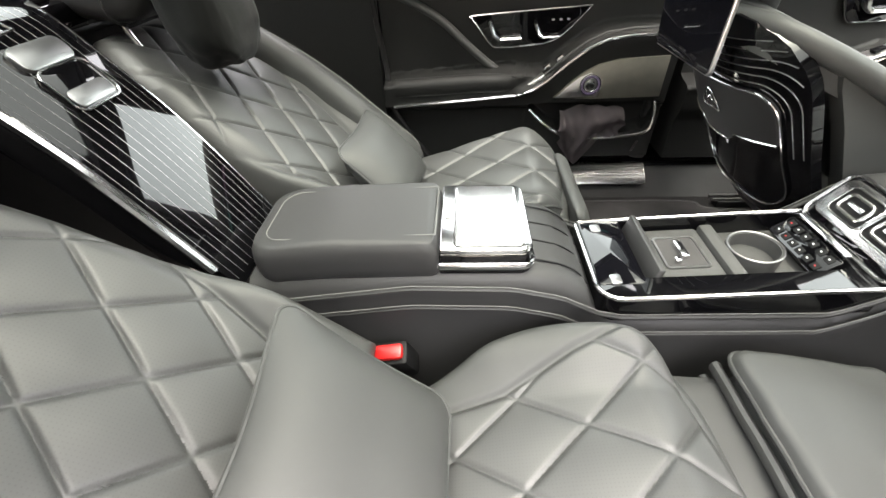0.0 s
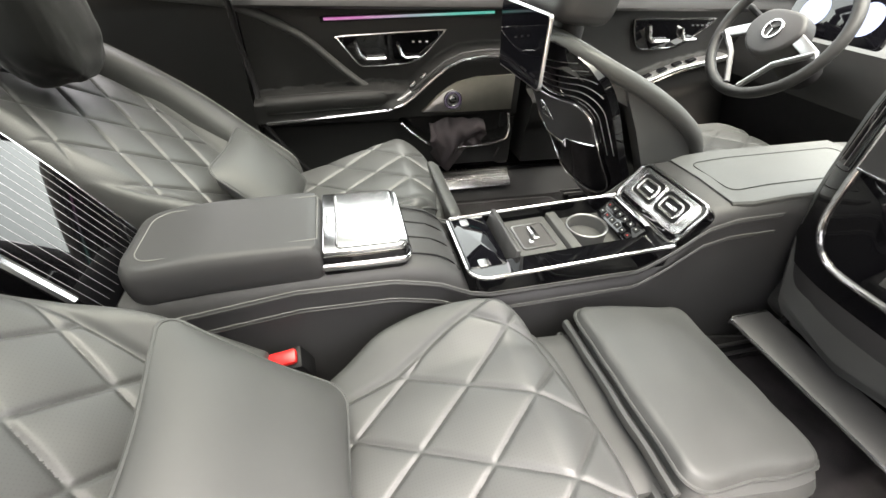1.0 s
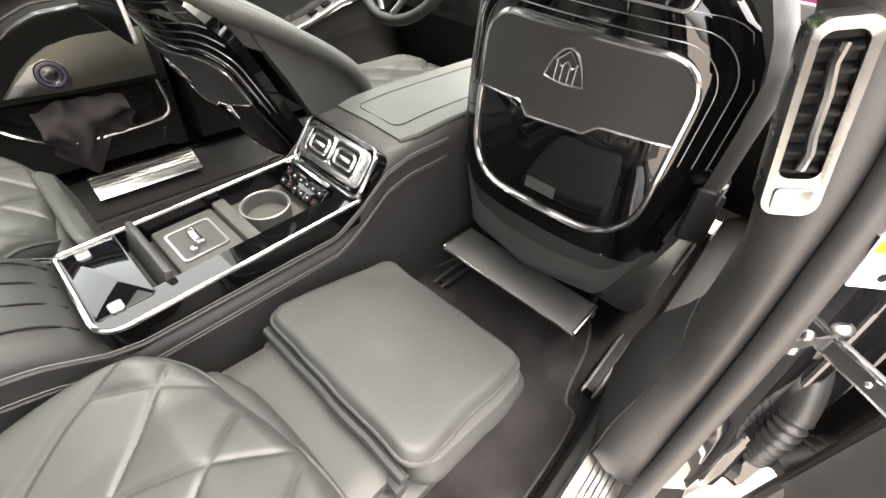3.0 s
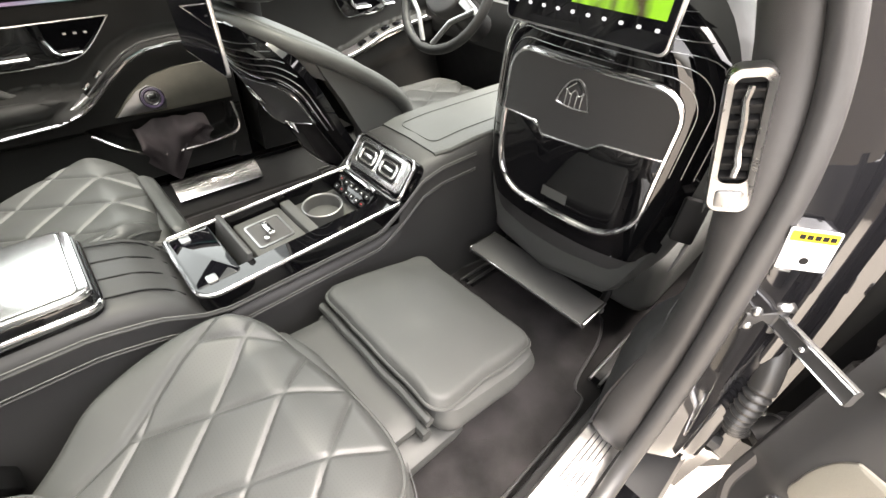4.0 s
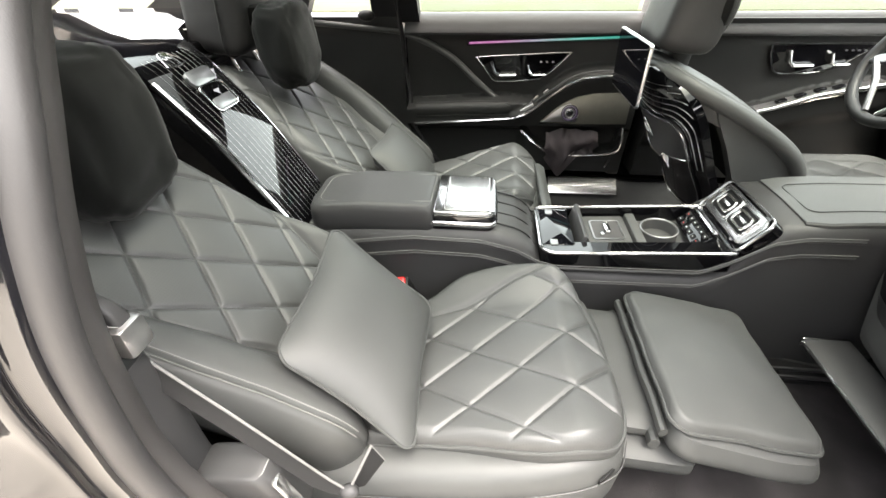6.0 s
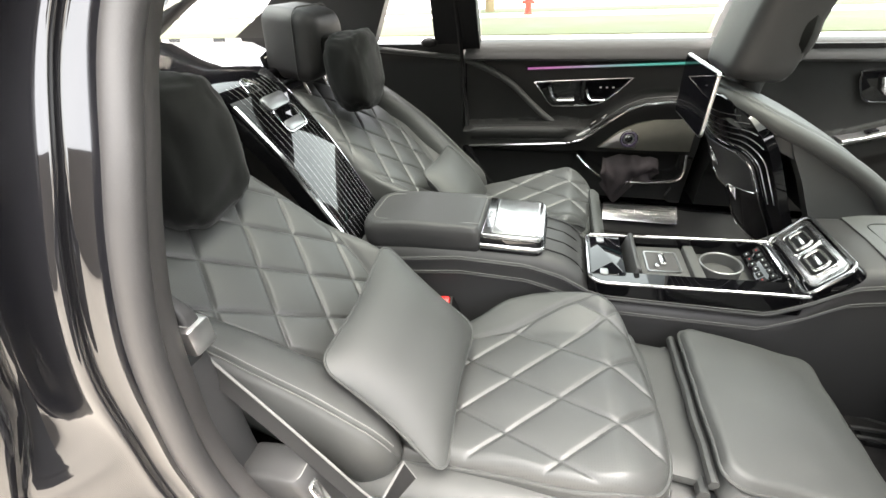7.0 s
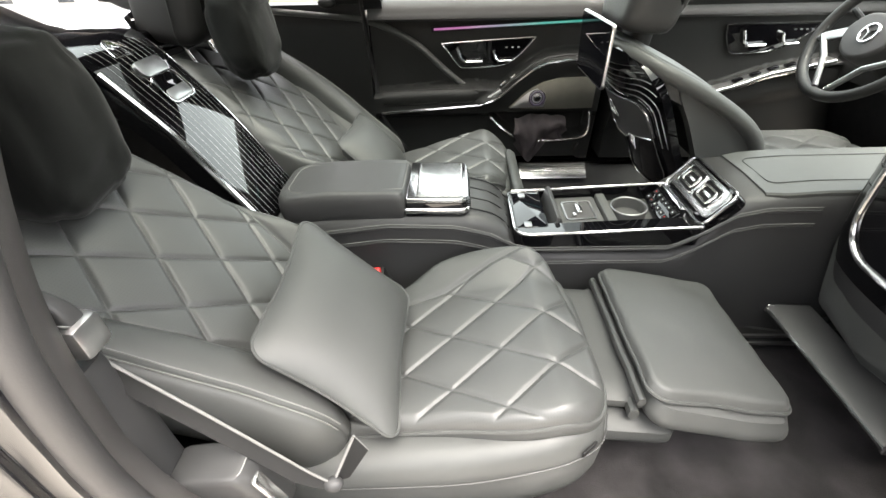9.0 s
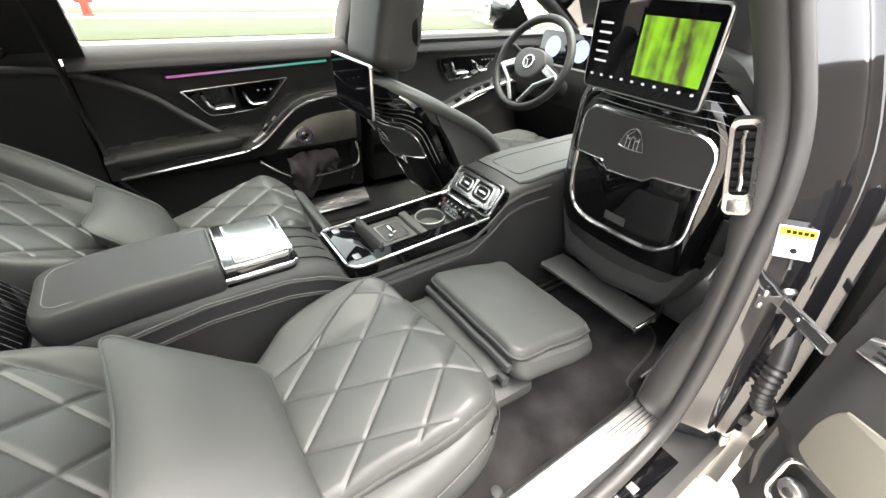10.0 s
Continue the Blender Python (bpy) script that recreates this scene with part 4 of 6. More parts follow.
def reclined_back(t):
    """Front, rolled edges and side panels of the backrest that leans far back."""
    mid = 0.392
    edge = curve([(0.590, 0.370, 0.934), (0.600, 0.300, 0.936), (0.625, 0.232, 0.929), (0.685, 0.187, 0.902), (0.775, 0.170, 0.860), (0.865, 0.168, 0.808), (0.930, 0.170, 0.757), (0.962, 0.175, 0.700), (0.962, 0.182, 0.60)], 6)
    rows = []
    for i, p in enumerate(edge):
        d = (edge[min(i + 1, len(edge) - 1)] - edge[max(i - 1, 0)])
        n_ = Vector((-d.z, 0, d.x)).normalized()
        h = mid - p.y
        prof_ = [Vector((p.x, mid + f * h, p.z)) + n_ * (0.010 + 0.012 * (1 - f * f) - 0.018 * math.exp(-((abs(f) - 0.84) / 0.05) ** 2)) for f in np.linspace(-1, 1, 41)]
        rows.append(prof_ + [Vector((p.x, mid + f * h * 0.96, p.z)) - n_ * 0.05 for f in (1, 0.5, 0, -0.5, -1)])
    part("backrest", loft(rows), LEATHER, t, angle=60)
    for s_ in (1, -1):
        path = [Vector((p.x, mid - s_ * (mid - p.y), p.z - 0.006)) for p in edge]
        part("rolled_edge", tube(path, 0.019, 12), LEATHER, t)
        y_ = mid - s_ * (mid - 0.176)
        out = [(0.70, 0.885), (0.73, 0.875), (0.80, 0.84), (0.875, 0.795), (0.93, 0.75), (0.957, 0.70), (0.957, 0.58), (0.865, 0.56), (0.815, 0.675), (0.762, 0.775), (0.718, 0.845)]
        part("side_panel", loft([[Vector((x, y_ + s_ * d, z)) for x, z in out] for d in (-0.006, 0.03)]), LEATHER, t, "smooth side panel")
    part("top_roll", tube(curve([(0.590, 0.370, 0.928), (0.588, 0.392, 0.928), (0.590, 0.414, 0.928)], 6), 0.019, 12), LEATHER, t)


def front_seat(m, sm, hm_, on, heading):
    """m: from the seat's own place (upright, badge at x 0.943, z 0.864, middle at y 0) to the world. sm: the lower edge of its screen, hm_: the foot of its headrest."""
    t = thing("passenger_seat" if on else "driver_seat", m @ pose(1.1, 0, 0.31), heading, "car seat", "front seats")
    half = table([(0.50, 0.16), (0.56, 0.19), (0.65, 0.205), (0.80, 0.214), (0.92, 0.219), (0.97, 0.219), (1.01, 0.210), (1.04, 0.192), (1.06, 0.170), (1.08, 0.13), (1.09, 0.09)] if not on else [(0.50, 0.17), (0.56, 0.20), (0.65, 0.222), (0.80, 0.230), (0.92, 0.230), (0.96, 0.218), (1.0, 0.190), (1.03, 0.160), (1.06, 0.120), (1.09, 0.07), (1.12, 0.04)])
    back = table([(0.50, 0.045), (0.56, 0.02), (0.65, 0.002), (0.80, -0.004), (0.92, 0.0), (1.02, 0.0), (1.06, 0.006), (1.09, 0.014)] if not on else [(0.50, 0.045), (0.56, 0.02), (0.65, 0.002), (0.80, -0.004), (0.92, -0.002), (0.97, -0.006), (1.01, -0.008), (1.05, 0.0), (1.09, 0.02), (1.12, 0.05)])

    def face(a, z):
        if not on:
            return 0.951 + back(z) + 0.052 * min(abs(a) / 0.216, 1.1) ** 2.2
        f = min(abs(a) / half(z), 1.0)
        return 0.955 + back(z) + 0.045 * f ** 2.6 + 0.06 * max(0, f - 0.8) ** 2 * 5
    rows = []
    for z in (0.50, 0.53, 0.56, 0.60, 0.65, 0.72, 0.80, 0.88, 0.93, 0.96, 0.975) + ((0.99, 1.0, 1.01, 1.02, 1.03, 1.05, 1.07, 1.09, 1.105, 1.12) if on else (1.0, 1.02, 1.04, 1.06, 1.07, 1.08, 1.09)):
        h = half(z)
        row = [m @ Vector((face(a * h, z), a * h, z)) for a in np.linspace(-1, 1, 25)]
        row += [m @ Vector((1.06 if on else face(a * h, z) + 0.02, a * h * 0.98, z)) for a in (1, 0.5, 0, -0.5, -1)]
        rows.append(row)
    part("back_shell", loft(rows[3:]), PIANO, t, "glossy black back shell")
    part("lower_shell", loft(rows[:4]), PLASTIC, t, angle=75)
    # upholstery in front of the shell
    if on:
        rows = []
        for z, h in ((0.48, 0.153), (0.52, 0.180), (0.7, 0.230), (0.85, 0.235), (0.94, 0.232), (0.985, 0.216), (1.02, 0.195), (1.05, 0.172), (1.08, 0.140), (1.10, 0.10), (1.11, 0.06)):
            rows.append([m @ Vector((x, y * h, z)) for x, y in ((1.01, -0.98), (1.03, -1.05), (1.07, -1.07), (1.12, -1.0), (1.13, -0.86), (1.105, -0.65), (1.10, 0), (1.105, 0.65), (1.13, 0.86), (1.12, 1.0), (1.07, 1.07), (1.03, 1.05), (1.01, 0.98))])
        up_ = loft(rows)
        bmesh.ops.subdivide_edges(up_, edges=up_.edges[:], cuts=1, smooth=0.6)
        part("backrest", up_, LEATHER, t)
    else:
        reclined_back(t)
    foot = m @ Vector((1.12 if on else 1.19, 0, 0.52))
    part("seat_cushion", pad(rrect(0.52, 0.48, 0.09, 6, foot.x + 0.24, 0), (foot.x + 0.24, 0), lambda x, y: 0.585 + 0.02 * (abs(y) / 0.24) ** 3 + quilt_front(x, y), 0.16, 0.05, lambda x, y, z: Vector((x, foot.y + y, z)), 90), LEATHER, t) if not on else part("seat_cushion", box(foot.x - 0.05, foot.x + 0.50, foot.y - 0.25, foot.y + 0.25, 0.40, 0.60, 0.05, 4), LEATHER, t)
    # framed pocket panel
    outline = [(p[0] + 0.0, p[1]) for p in rrect(0.345, 0.30, (0.055, 0.055, 0.085, 0.085), 8, 0, 0.803)]

    def on_face(a, z, lift):
        return m @ Vector((face(a, z) - lift, a, z))
    part("panel_frame", tube([on_face(a, z, 0.006) for a, z in dense(outline, 0.02)], 0.0052 if on else 0.0024, 8, True, up=m.to_3x3() @ Vector((1, 0, 0))), CHROME, t, "bright frame of the pocket panel")
    split = [(-0.172, 0.843), (-0.068, 0.838), (-0.048, 0.820), (0.055, 0.812), (0.075, 0.832), (0.172, 0.826)]
    zs = table([(p[0], p[1]) for p in split])

    def skin(lower):
        bm = bmesh.new()
        cols = []
        for a in np.linspace(-0.170, 0.170, 41):
            zt = 0.953 - 0.055 * (1 - math.sqrt(max(0, 1 - max(0, (abs(a) - 0.1175) / 0.055) ** 2)))
            zb = 0.653 + 0.085 * (1 - math.sqrt(max(0, 1 - max(0, (abs(a) - 0.0875) / 0.085) ** 2)))
            lo, hi = (zb, zs(a)) if lower else (zs(a), zt)
            cols.append([bm.verts.new(on_face(a, lerp(lo, hi, k / 8), 0.003 if lower else 0.010)) for k in range(9)])
            cols[-1] += [bm.verts.new(on_face(a, lerp(hi, lo, k / 8), -0.004)) for k in range(9)]
        for p, q in zip(cols, cols[1:]):
            for k in range(18):
                bm.faces.new((p[k], p[(k + 1) % 18], q[(k + 1) % 18], q[k]))
        bm.faces.new(cols[0]), bm.faces.new(cols[-1][::-1])
        bmesh.ops.recalc_face_normals(bm, faces=bm.faces)
        return bm
    part("pocket_flap", skin(False), PLASTIC, t, "grey leather flap of the pocket")
    part("pocket", skin(True), PIANO, t, "glossy black lower panel")
    part("flap_trim", tube([on_face(a, zs(a), 0.011) for a in np.linspace(-0.17, 0.17, 60)], 0.0022, 6, up=m.to_3x3() @ Vector((1, 0, 0))), CHROME, t)
    em = m @ Matrix.Translation((face(0, 0.903) - 0.0118, 0.006, 0.903)) @ pose(0, 0, 0, 90, 0, -90)
    emblem(em, 0.058, t)
    zt_ = 1.11 if on else 1.085
    for k in range(6):
        g = 0.016 + 0.0165 * k
        arc = [(a * (1 + g / 0.1725), 0.803 + (z - 0.803) * (1 + g / 0.15)) for a, z in dense(outline, 0.012)]
        arc = [(a, z) for a, z in arc if z > 0.80 and z < zt_ and abs(a) < half(z) * 0.985]
        arc = sorted(arc, key=lambda p: math.atan2(p[1] - 0.80, p[0]))
        if len(arc) > 3:
            part("pinstripe", tube([on_face(a, z, 0.0010) for a, z in arc], 0.0007 if on else 0.0009, 5, up=m.to_3x3() @ Vector((1, 0, 0))), SATIN if on else BRUSHED, t)
    # screen
    tall = 0.180 if on else 0.162
    taper = 0.0 if on else 0.5
    scr = part("screen", slab([(a * (1 + taper * (b - 0.09)), b) for a, b in rrect(0.272, tall, 0.012, 5, 0, tall / 2)], sm, 0.008, 0.003), BRUSHED, t, "tablet-like rear screen with a bright rim")
    part("screen_glass", slab([(a * (1 + taper * (b - 0.09)), b) for a, b in rrect(0.264, tall - 0.008, 0.010, 5, 0, tall / 2)], sm @ pose(0, 0, 0.001), 0.002), SCREEN_OFF, scr)
    part("screen_arm", tube([sm @ Vector((0, 0.06, -0.01)), sm @ Vector((0, 0.04, -0.05)), m @ Vector((0.99, 0, 0.97))], 0.018, 10), BLACK, scr)
    if on:
        part("picture", slab([(-0.018, 0.042), (0.122, 0.042), (0.122, 0.150), (-0.018, 0.150)], sm @ pose(0, 0, 0.0018), 0.0004), FOREST, scr, "bright green forest picture")
        for k in range(5):
            part("menu_bar", slab([(-0.115, 0.128 - 0.018 * k), (-0.085, 0.128 - 0.018 * k), (-0.085, 0.132 - 0.018 * k), (-0.115, 0.132 - 0.018 * k)], sm @ pose(0, 0, 0.0018), 0.0004), SCREEN_MARK, scr)
        for k in range(10):
            part("icon", slab(rrect(0.007, 0.005, 0.002, 2, -0.115 + 0.0255 * k, 0.030), sm @ pose(0, 0, 0.0018), 0.0004), SCREEN_MARK, scr)
    # headrest
    part("headrest", pad(rrect(0.22, 0.24, (0.05, 0.05, 0.035, 0.035), 6, 0.13, 0), (0.13, 0), lambda a, b: 0.055 - 0.6 * b * b, 0.105 if on else 0.125, 0.035, lambda a, b, h: hm_ @ Vector((-h + 0.01 + 0.1 * a, b, a)), 30), DARK_LEATHER, t)
    part("headrest_neck", moved(box(-0.03, 0.03, -0.05, 0.05, -0.05, 0.05, 0.02, 3), hm_ if on else hm_ @ pose(0.06, 0.02, -0.005)), PLASTIC, t)
    if not on:
        part("headrest_cover", ball(hm_ @ Vector((0.085, 0, 0.13)), 0.045, 0.13, 0.10), SUEDE, t, "black suede pillow on the headrest")
    return t


def forest_mat():
    m, t, b = nodes_of("forest_picture")
    L = t.links.new
    co, mp = t.nodes.new("ShaderNodeTexCoord"), t.nodes.new("ShaderNodeMapping")
    mp.inputs["Scale"].default_value = (24, 38, 4)
    L(co.outputs["Object"], mp.inputs["Vector"])
    n1, n2 = t.nodes.new("ShaderNodeTexNoise"), t.nodes.new("ShaderNodeTexNoise")
    n1.inputs["Scale"].default_value, n2.inputs["Scale"].default_value = 1.0, 45.0
    L(mp.outputs[0], n1.inputs["Vector"]), L(co.outputs["Object"], n2.inputs["Vector"])
    r = t.nodes.new("ShaderNodeValToRGB")
    r.color_ramp.elements[0].position, r.color_ramp.elements[0].color = 0.33, (0.05, 0.045, 0.02, 1)
    r.color_ramp.elements[1].position, r.color_ramp.elements[1].color = 0.60, (0.20, 0.46, 0.02, 1)
    mix = t.nodes.new("ShaderNodeMath")
    mix.operation = "MULTIPLY_ADD"
    mix.inputs[1].default_value, mix.inputs[2].default_value = 0.28, -0.11
    add = t.nodes.new("ShaderNodeMath")
    L(n2.outputs["Fac"], mix.inputs[0]), L(mix.outputs[0], add.inputs[0]), L(n1.outputs["Fac"], add.inputs[1])
    L(add.outputs[0], r.inputs["Fac"]), L(r.outputs[0], b.inputs["Emission Color"])
    b.inputs["Emission Strength"].default_value = 0.11
    b.inputs["Base Color"].default_value = (0.01, 0.01, 0.01, 1)
    b.inputs["Roughness"].default_value = 0.05
    return m


FOREST = forest_mat()
SCREEN_MARK = glow("screen_marks", (0.8, 0.85, 0.9), 0.07)
SEAT_R = Matrix.Translation((0, -0.325, 0))
# the driver's seat stands further back and leans back
pivot = Vector((0.943, 0, 0.864))
SEAT_L = Matrix.Translation((0.663, 0.385, 0.722)) @ pose(0, 0, 0, 0, 0, 1.3) @ pose(0, 0, 0, 0, -29.4, 0) @ pose(0, 0, 0, -2, 0, 0) @ Matrix.Translation(-pivot)
front_seat(SEAT_R, pose(0.862, -0.338, 1.012, 93, 0, -90), pose(1.08, -0.325, 1.05, 0, 6, 0), True, "upright passenger seat with glossy black back and lit screen")
front_seat(SEAT_L, pose(0.553, 0.416, 0.832, 92, 0, -89), pose(0.610, 0.405, 0.950, 0, 5, 0), False, "reclined driver seat with glossy black back and dark screen")

# folding foot step below the passenger seat
st = thing("foot_step", (0.95, -0.325, 0.42), "folded-out dark metal foot step with bright edges behind the front seat", "foot step")
part("tread", loft([[Vector((x, y, z)) for x, z in ((0.914, 0.446), (0.924, 0.453), (0.99, 0.459), (1.012, 0.458), (1.0, 0.446), (0.93, 0.438))] for y in (-0.498, -0.152)]), GUNMETAL, st)
part("edge", tube([(0.915, -0.498, 0.447), (0.915, -0.152, 0.447)], 0.004, 7), CHROME, st)
for y in (-0.498, -0.152):
    part("end_cap", box(0.912, 1.013, y - 0.004, y + 0.004, 0.437, 0.460, 0.003), CHROME, st)
    part("bracket", tube([(0.99, y, 0.45), (1.05, y * 0.9 - 0.03, 0.40), (1.10, y * 0.9 - 0.03, 0.50)], 0.01, 8), BLACK, st)
for side in (-1, 1):
    for l in (0.18, 0.597):
        rl = thing("seat_rail", W(side)(1.1, l, 0.31), "black metal seat rail on the car floor", "seat rail", "seat rails")
        part("rail", box(0.915, 1.10, *sorted((YC + side * (l - 0.018), YC + side * (l + 0.018))), 0.31, 0.335, 0.003), BLACK, rl)
        for d in (-0.012, 0.012):
            part("lip", box(0.895, 1.10, *sorted((YC + side * (l + d - 0.003), YC + side * (l + d + 0.003))), 0.335, 0.345, 0.001), GUNMETAL, rl)


def floor_mat(side):
    w = W(side)
    o = [(0.30, 0.15), (1.10, 0.15), (1.12, 0.45), (1.05, 0.53), (0.90, 0.56), (0.86, 0.575), (0.83, 0.605), (0.60, 0.61), (0.36, 0.605), (0.31, 0.57)]
    o = [(p.x, p.y) for p in curve([(*p, 0) for p in o], 4, True)]
    t = thing("floor_mat", w(0.6, 0.37, 0.31), "black velour floor mat with a bound edge", "floor mat", "floor mats")
    part("carpet", loft([[w(a, b, z) for a, b in o] for z in (0.31, 0.322)]), VELOUR, t)
    part("binding", tube([w(a, b, 0.321) for a, b in o], 0.004, 6, True), PLASTIC, t)
    part("snap", slab(ring(0.013, 16), pose(*w(0.39, 0.595, 0.326)), 0.006, 0.002), PLASTIC, t)


floor_mat(-1)
floor_mat(1)

# --- inner sides of the two left doors ---


def relief(x0, x1, z0, z1, nx, nz, depth, back):
    """A panel whose inner face lies at y = depth(x, z), and whose back is flat."""
    bm = bmesh.new()
    g = [[bm.verts.new((x, depth(x, z), z)) for z in np.linspace(z0, z1, nz)] for x in np.linspace(x0, x1, nx)]
    for i in range(nx - 1):
        for j in range(nz - 1):
            bm.faces.new((g[i][j], g[i + 1][j], g[i + 1][j + 1], g[i][j + 1]))
    rim = [g[i][0] for i in range(nx - 1)] + [g[nx - 1][j] for j in range(nz - 1)] + [g[i][nz - 1] for i in range(nx - 1, 0, -1)] + [g[0][j] for j in range(nz - 1, 0, -1)]
    low = [bm.verts.new((v.co.x, back, v.co.z)) for v in rim]
    for k in range(len(rim)):
        bm.faces.new((rim[k], low[k], low[(k + 1) % len(rim)], rim[(k + 1) % len(rim)]))
    bm.faces.new(low)
    bmesh.ops.recalc_face_normals(bm, faces=bm.faces)
    return bm


def ambient_mat():
    m, t, b = nodes_of("ambient_light_strip")
    co, sep, r = t.nodes.new("ShaderNodeTexCoord"), t.nodes.new("ShaderNodeSeparateXYZ"), t.nodes.new("ShaderNodeValToRGB")
    mr = t.nodes.new("ShaderNodeMapRange")
    mr.inputs["From Min"].default_value, mr.inputs["From Max"].default_value = -0.28, 0.28
    t.links.new(co.outputs["Object"], sep.inputs[0]), t.links.new(sep.outputs[0], mr.inputs["Value"]), t.links.new(mr.outputs[0], r.inputs[0])
    r.color_ramp.elements[0].position, r.color_ramp.elements[0].color = 0.2, (0.42, 0.10, 0.36, 1)
    r.color_ramp.elements[1].position, r.color_ramp.elements[1].color = 0.75, (0.02, 0.36, 0.30, 1)
    t.links.new(r.outputs[0], b.inputs["Emission Color"])
    b.inputs["Emission Strength"].default_value = 0.06
    b.inputs["Base Color"].default_value = (0.2, 0.2, 0.2, 1)
    return m


AMBIENT = ambient_mat()
AMBIENT_TEAL = glow("ambient_light_teal", (0.02, 0.42, 0.34), 0.045)


def switch_panel(t, pts, y, scale=1.0):
    """The glossy black panel with seat-shaped switches on a door."""
    m = pose(0, y, 0, 90, 0, 0)
    pts = [(p.x, p.y) for p in curve([(*p, 0) for p in pts], 5, True)]
    p = part("switch_panel", slab(pts, m, 0.012, 0.002), PIANO, t, "glossy black switch panel")
    part("rim", tube([Vector((a, y - 0.001, b)) for a, b in pts], 0.0028, 6, True, up=(0, 1, 0)), CHROME, p)
    return p


def seat_switch(p, y, x, z, s):
    up = (0, 1, 0)
    part("switch", tube([Vector((x, y - 0.006, z + 0.045 * s)), Vector((x + 0.012 * s, y - 0.008, z + 0.012 * s)), Vector((x + 0.028 * s, y - 0.008, z))], 0.011 * s, 8, up=up, sx=0.6), CHROME, p)
    part("switch", tube([Vector((x + 0.03 * s, y - 0.007, z)), Vector((x + 0.085 * s, y - 0.007, z + 0.002))], 0.009 * s, 8, up=up, sx=0.6), CHROME, p)


zc = table([(-0.2, 0.617), (0.135, 0.641), (0.25, 0.650), (0.30, 0.665), (0.335, 0.688), (0.393, 0.738), (0.444, 0.776), (0.496, 0.798), (0.56, 0.806), (0.64, 0.808), (0.8, 0.80)])
pk = table([(0.28, 0.61), (0.304, 0.588), (0.353, 0.545), (0.413, 0.512), (0.479, 0.503), (0.613, 0.508), (0.670, 0.518), (0.690, 0.551), (0.698, 0.62)])


def rear_door_depth(x, z):
    c = zc(x)
    if z > c:
        y = 0.805 + 0.012 * smooth(0.90, 0.97, z) - 0.02 * smooth(0.93, 0.985, z)
        ledge = 0.068 * smooth(0.40, 0.22, x)
        y -= 0.085 * smooth(c + ledge + 0.012, c + ledge - 0.006, z) * smooth(0.42, 0.24, x)
        y -= 0.055 * smooth(c + 0.035, c, z) * smooth(0.2, 0.42, x)
        # raised field under the sweeping line
        return y
    y = lerp(0.745, 0.752, smooth(c, c - 0.1, z))
    y += 0.03 * smooth(0.61, 0.59, z)
    if 0.29 < x < 0.70 and pk(x) < z < 0.612:
        y += 0.035 * smooth(0.0, 0.012, z - pk(x))
    elif z < 0.6:
        y -= 0.018 * smooth(0.28, 0.33, x)
    return y


door = thing("rear_door", (0.28, 0.80, 0.42), "closed rear door lined in dark leather with bright trim", "car door", "left doors")
# blacker leather than the open door's, with the cabin's shade in its colour
part("lining", relief(-0.155, 0.715, 0.42, 0.985, 150, 120, rear_door_depth, 0.86), BLACK_LEATHER, door, angle=60)
part("window_ledge", loft([[Vector((x, y, z)) for y, z in ((0.845, 0.996), (0.82, 0.997), (0.800, 0.990), (0.782, 0.972), (0.771, 0.950), (0.770, 0.940), (0.778, 0.932), (0.845, 0.932))] for x in (-0.155, 0.715)]), DARK_LEATHER, door)
amb = part("ambient_light", moved(box(-0.265, 0.265, -0.003, 0.003, -0.0035, 0.0035, 0.001), pose(0.345, 0.790, 0.914, 0, -2.2, 0)), AMBIENT, door, "pink to teal light strip")
amb.data.transform(Matrix.Translation((0.332 - 0.28, -0.01, 0.488)).inverted())
amb.location = (0.332 - 0.28, -0.01, 0.488)
part("ambient_groove", moved(box(-0.275, 0.275, -0.004, 0.004, -0.011, 0.005, 0.001), pose(0.345, 0.796, 0.916, 0, -2.2, 0)), BLACK, door)
sp = switch_panel(door, [(0.114, 0.850), (0.122, 0.857), (0.28, 0.866), (0.440, 0.8735), (0.4495, 0.871), (0.444, 0.863), (0.385, 0.803), (0.34, 0.780), (0.29, 0.773), (0.205, 0.770), (0.172, 0.777), (0.130, 0.830)], 0.797)
seat_switch(sp, 0.797, 0.165, 0.793, 1.1)
seat_switch(sp, 0.797, 0.30, 0.795, 0.8)
for k in range(3):
    part("mark", box(0.345 + 0.022 * k, 0.352 + 0.022 * k, 0.794, 0.7965, 0.838, 0.842), BRUSHED, sp)
# lighter leather paints in the highlight along this raised line
part("sweep_line", tube(curve([(-0.155, 0.794, 0.934), (-0.10, 0.792, 0.915), (-0.035, 0.790, 0.885), (0.031, 0.788, 0.844), (0.10, 0.785, 0.782), (0.16, 0.782, 0.732), (0.205, 0.78, 0.70)], 8), 0.012, 10, sx=0.8), LEATHER, door, "raised leather line sweeping down")
part("main_trim", tube([Vector((x, 0.719, zc(x) + 0.002)) for x in np.linspace(-0.13, 0.715, 90)], 0.0055, 8), CHROME, door, "long bright trim strip")
part("second_trim", tube([Vector((x, 0.745, zc(x) + 0.016)) for x in np.linspace(0.19, 0.70, 60)], 0.0035, 8), GUNMETAL, door)
part("arm_pad", sweep(curve([(-0.12, 0.735, 0.675), (0.1, 0.733, 0.685), (0.2, 0.734, 0.687), (0.245, 0.745, 0.688)], 6), rrect(0.05, 0.052, 0.02, 4)), BLACK_LEATHER, door, "padded armrest")
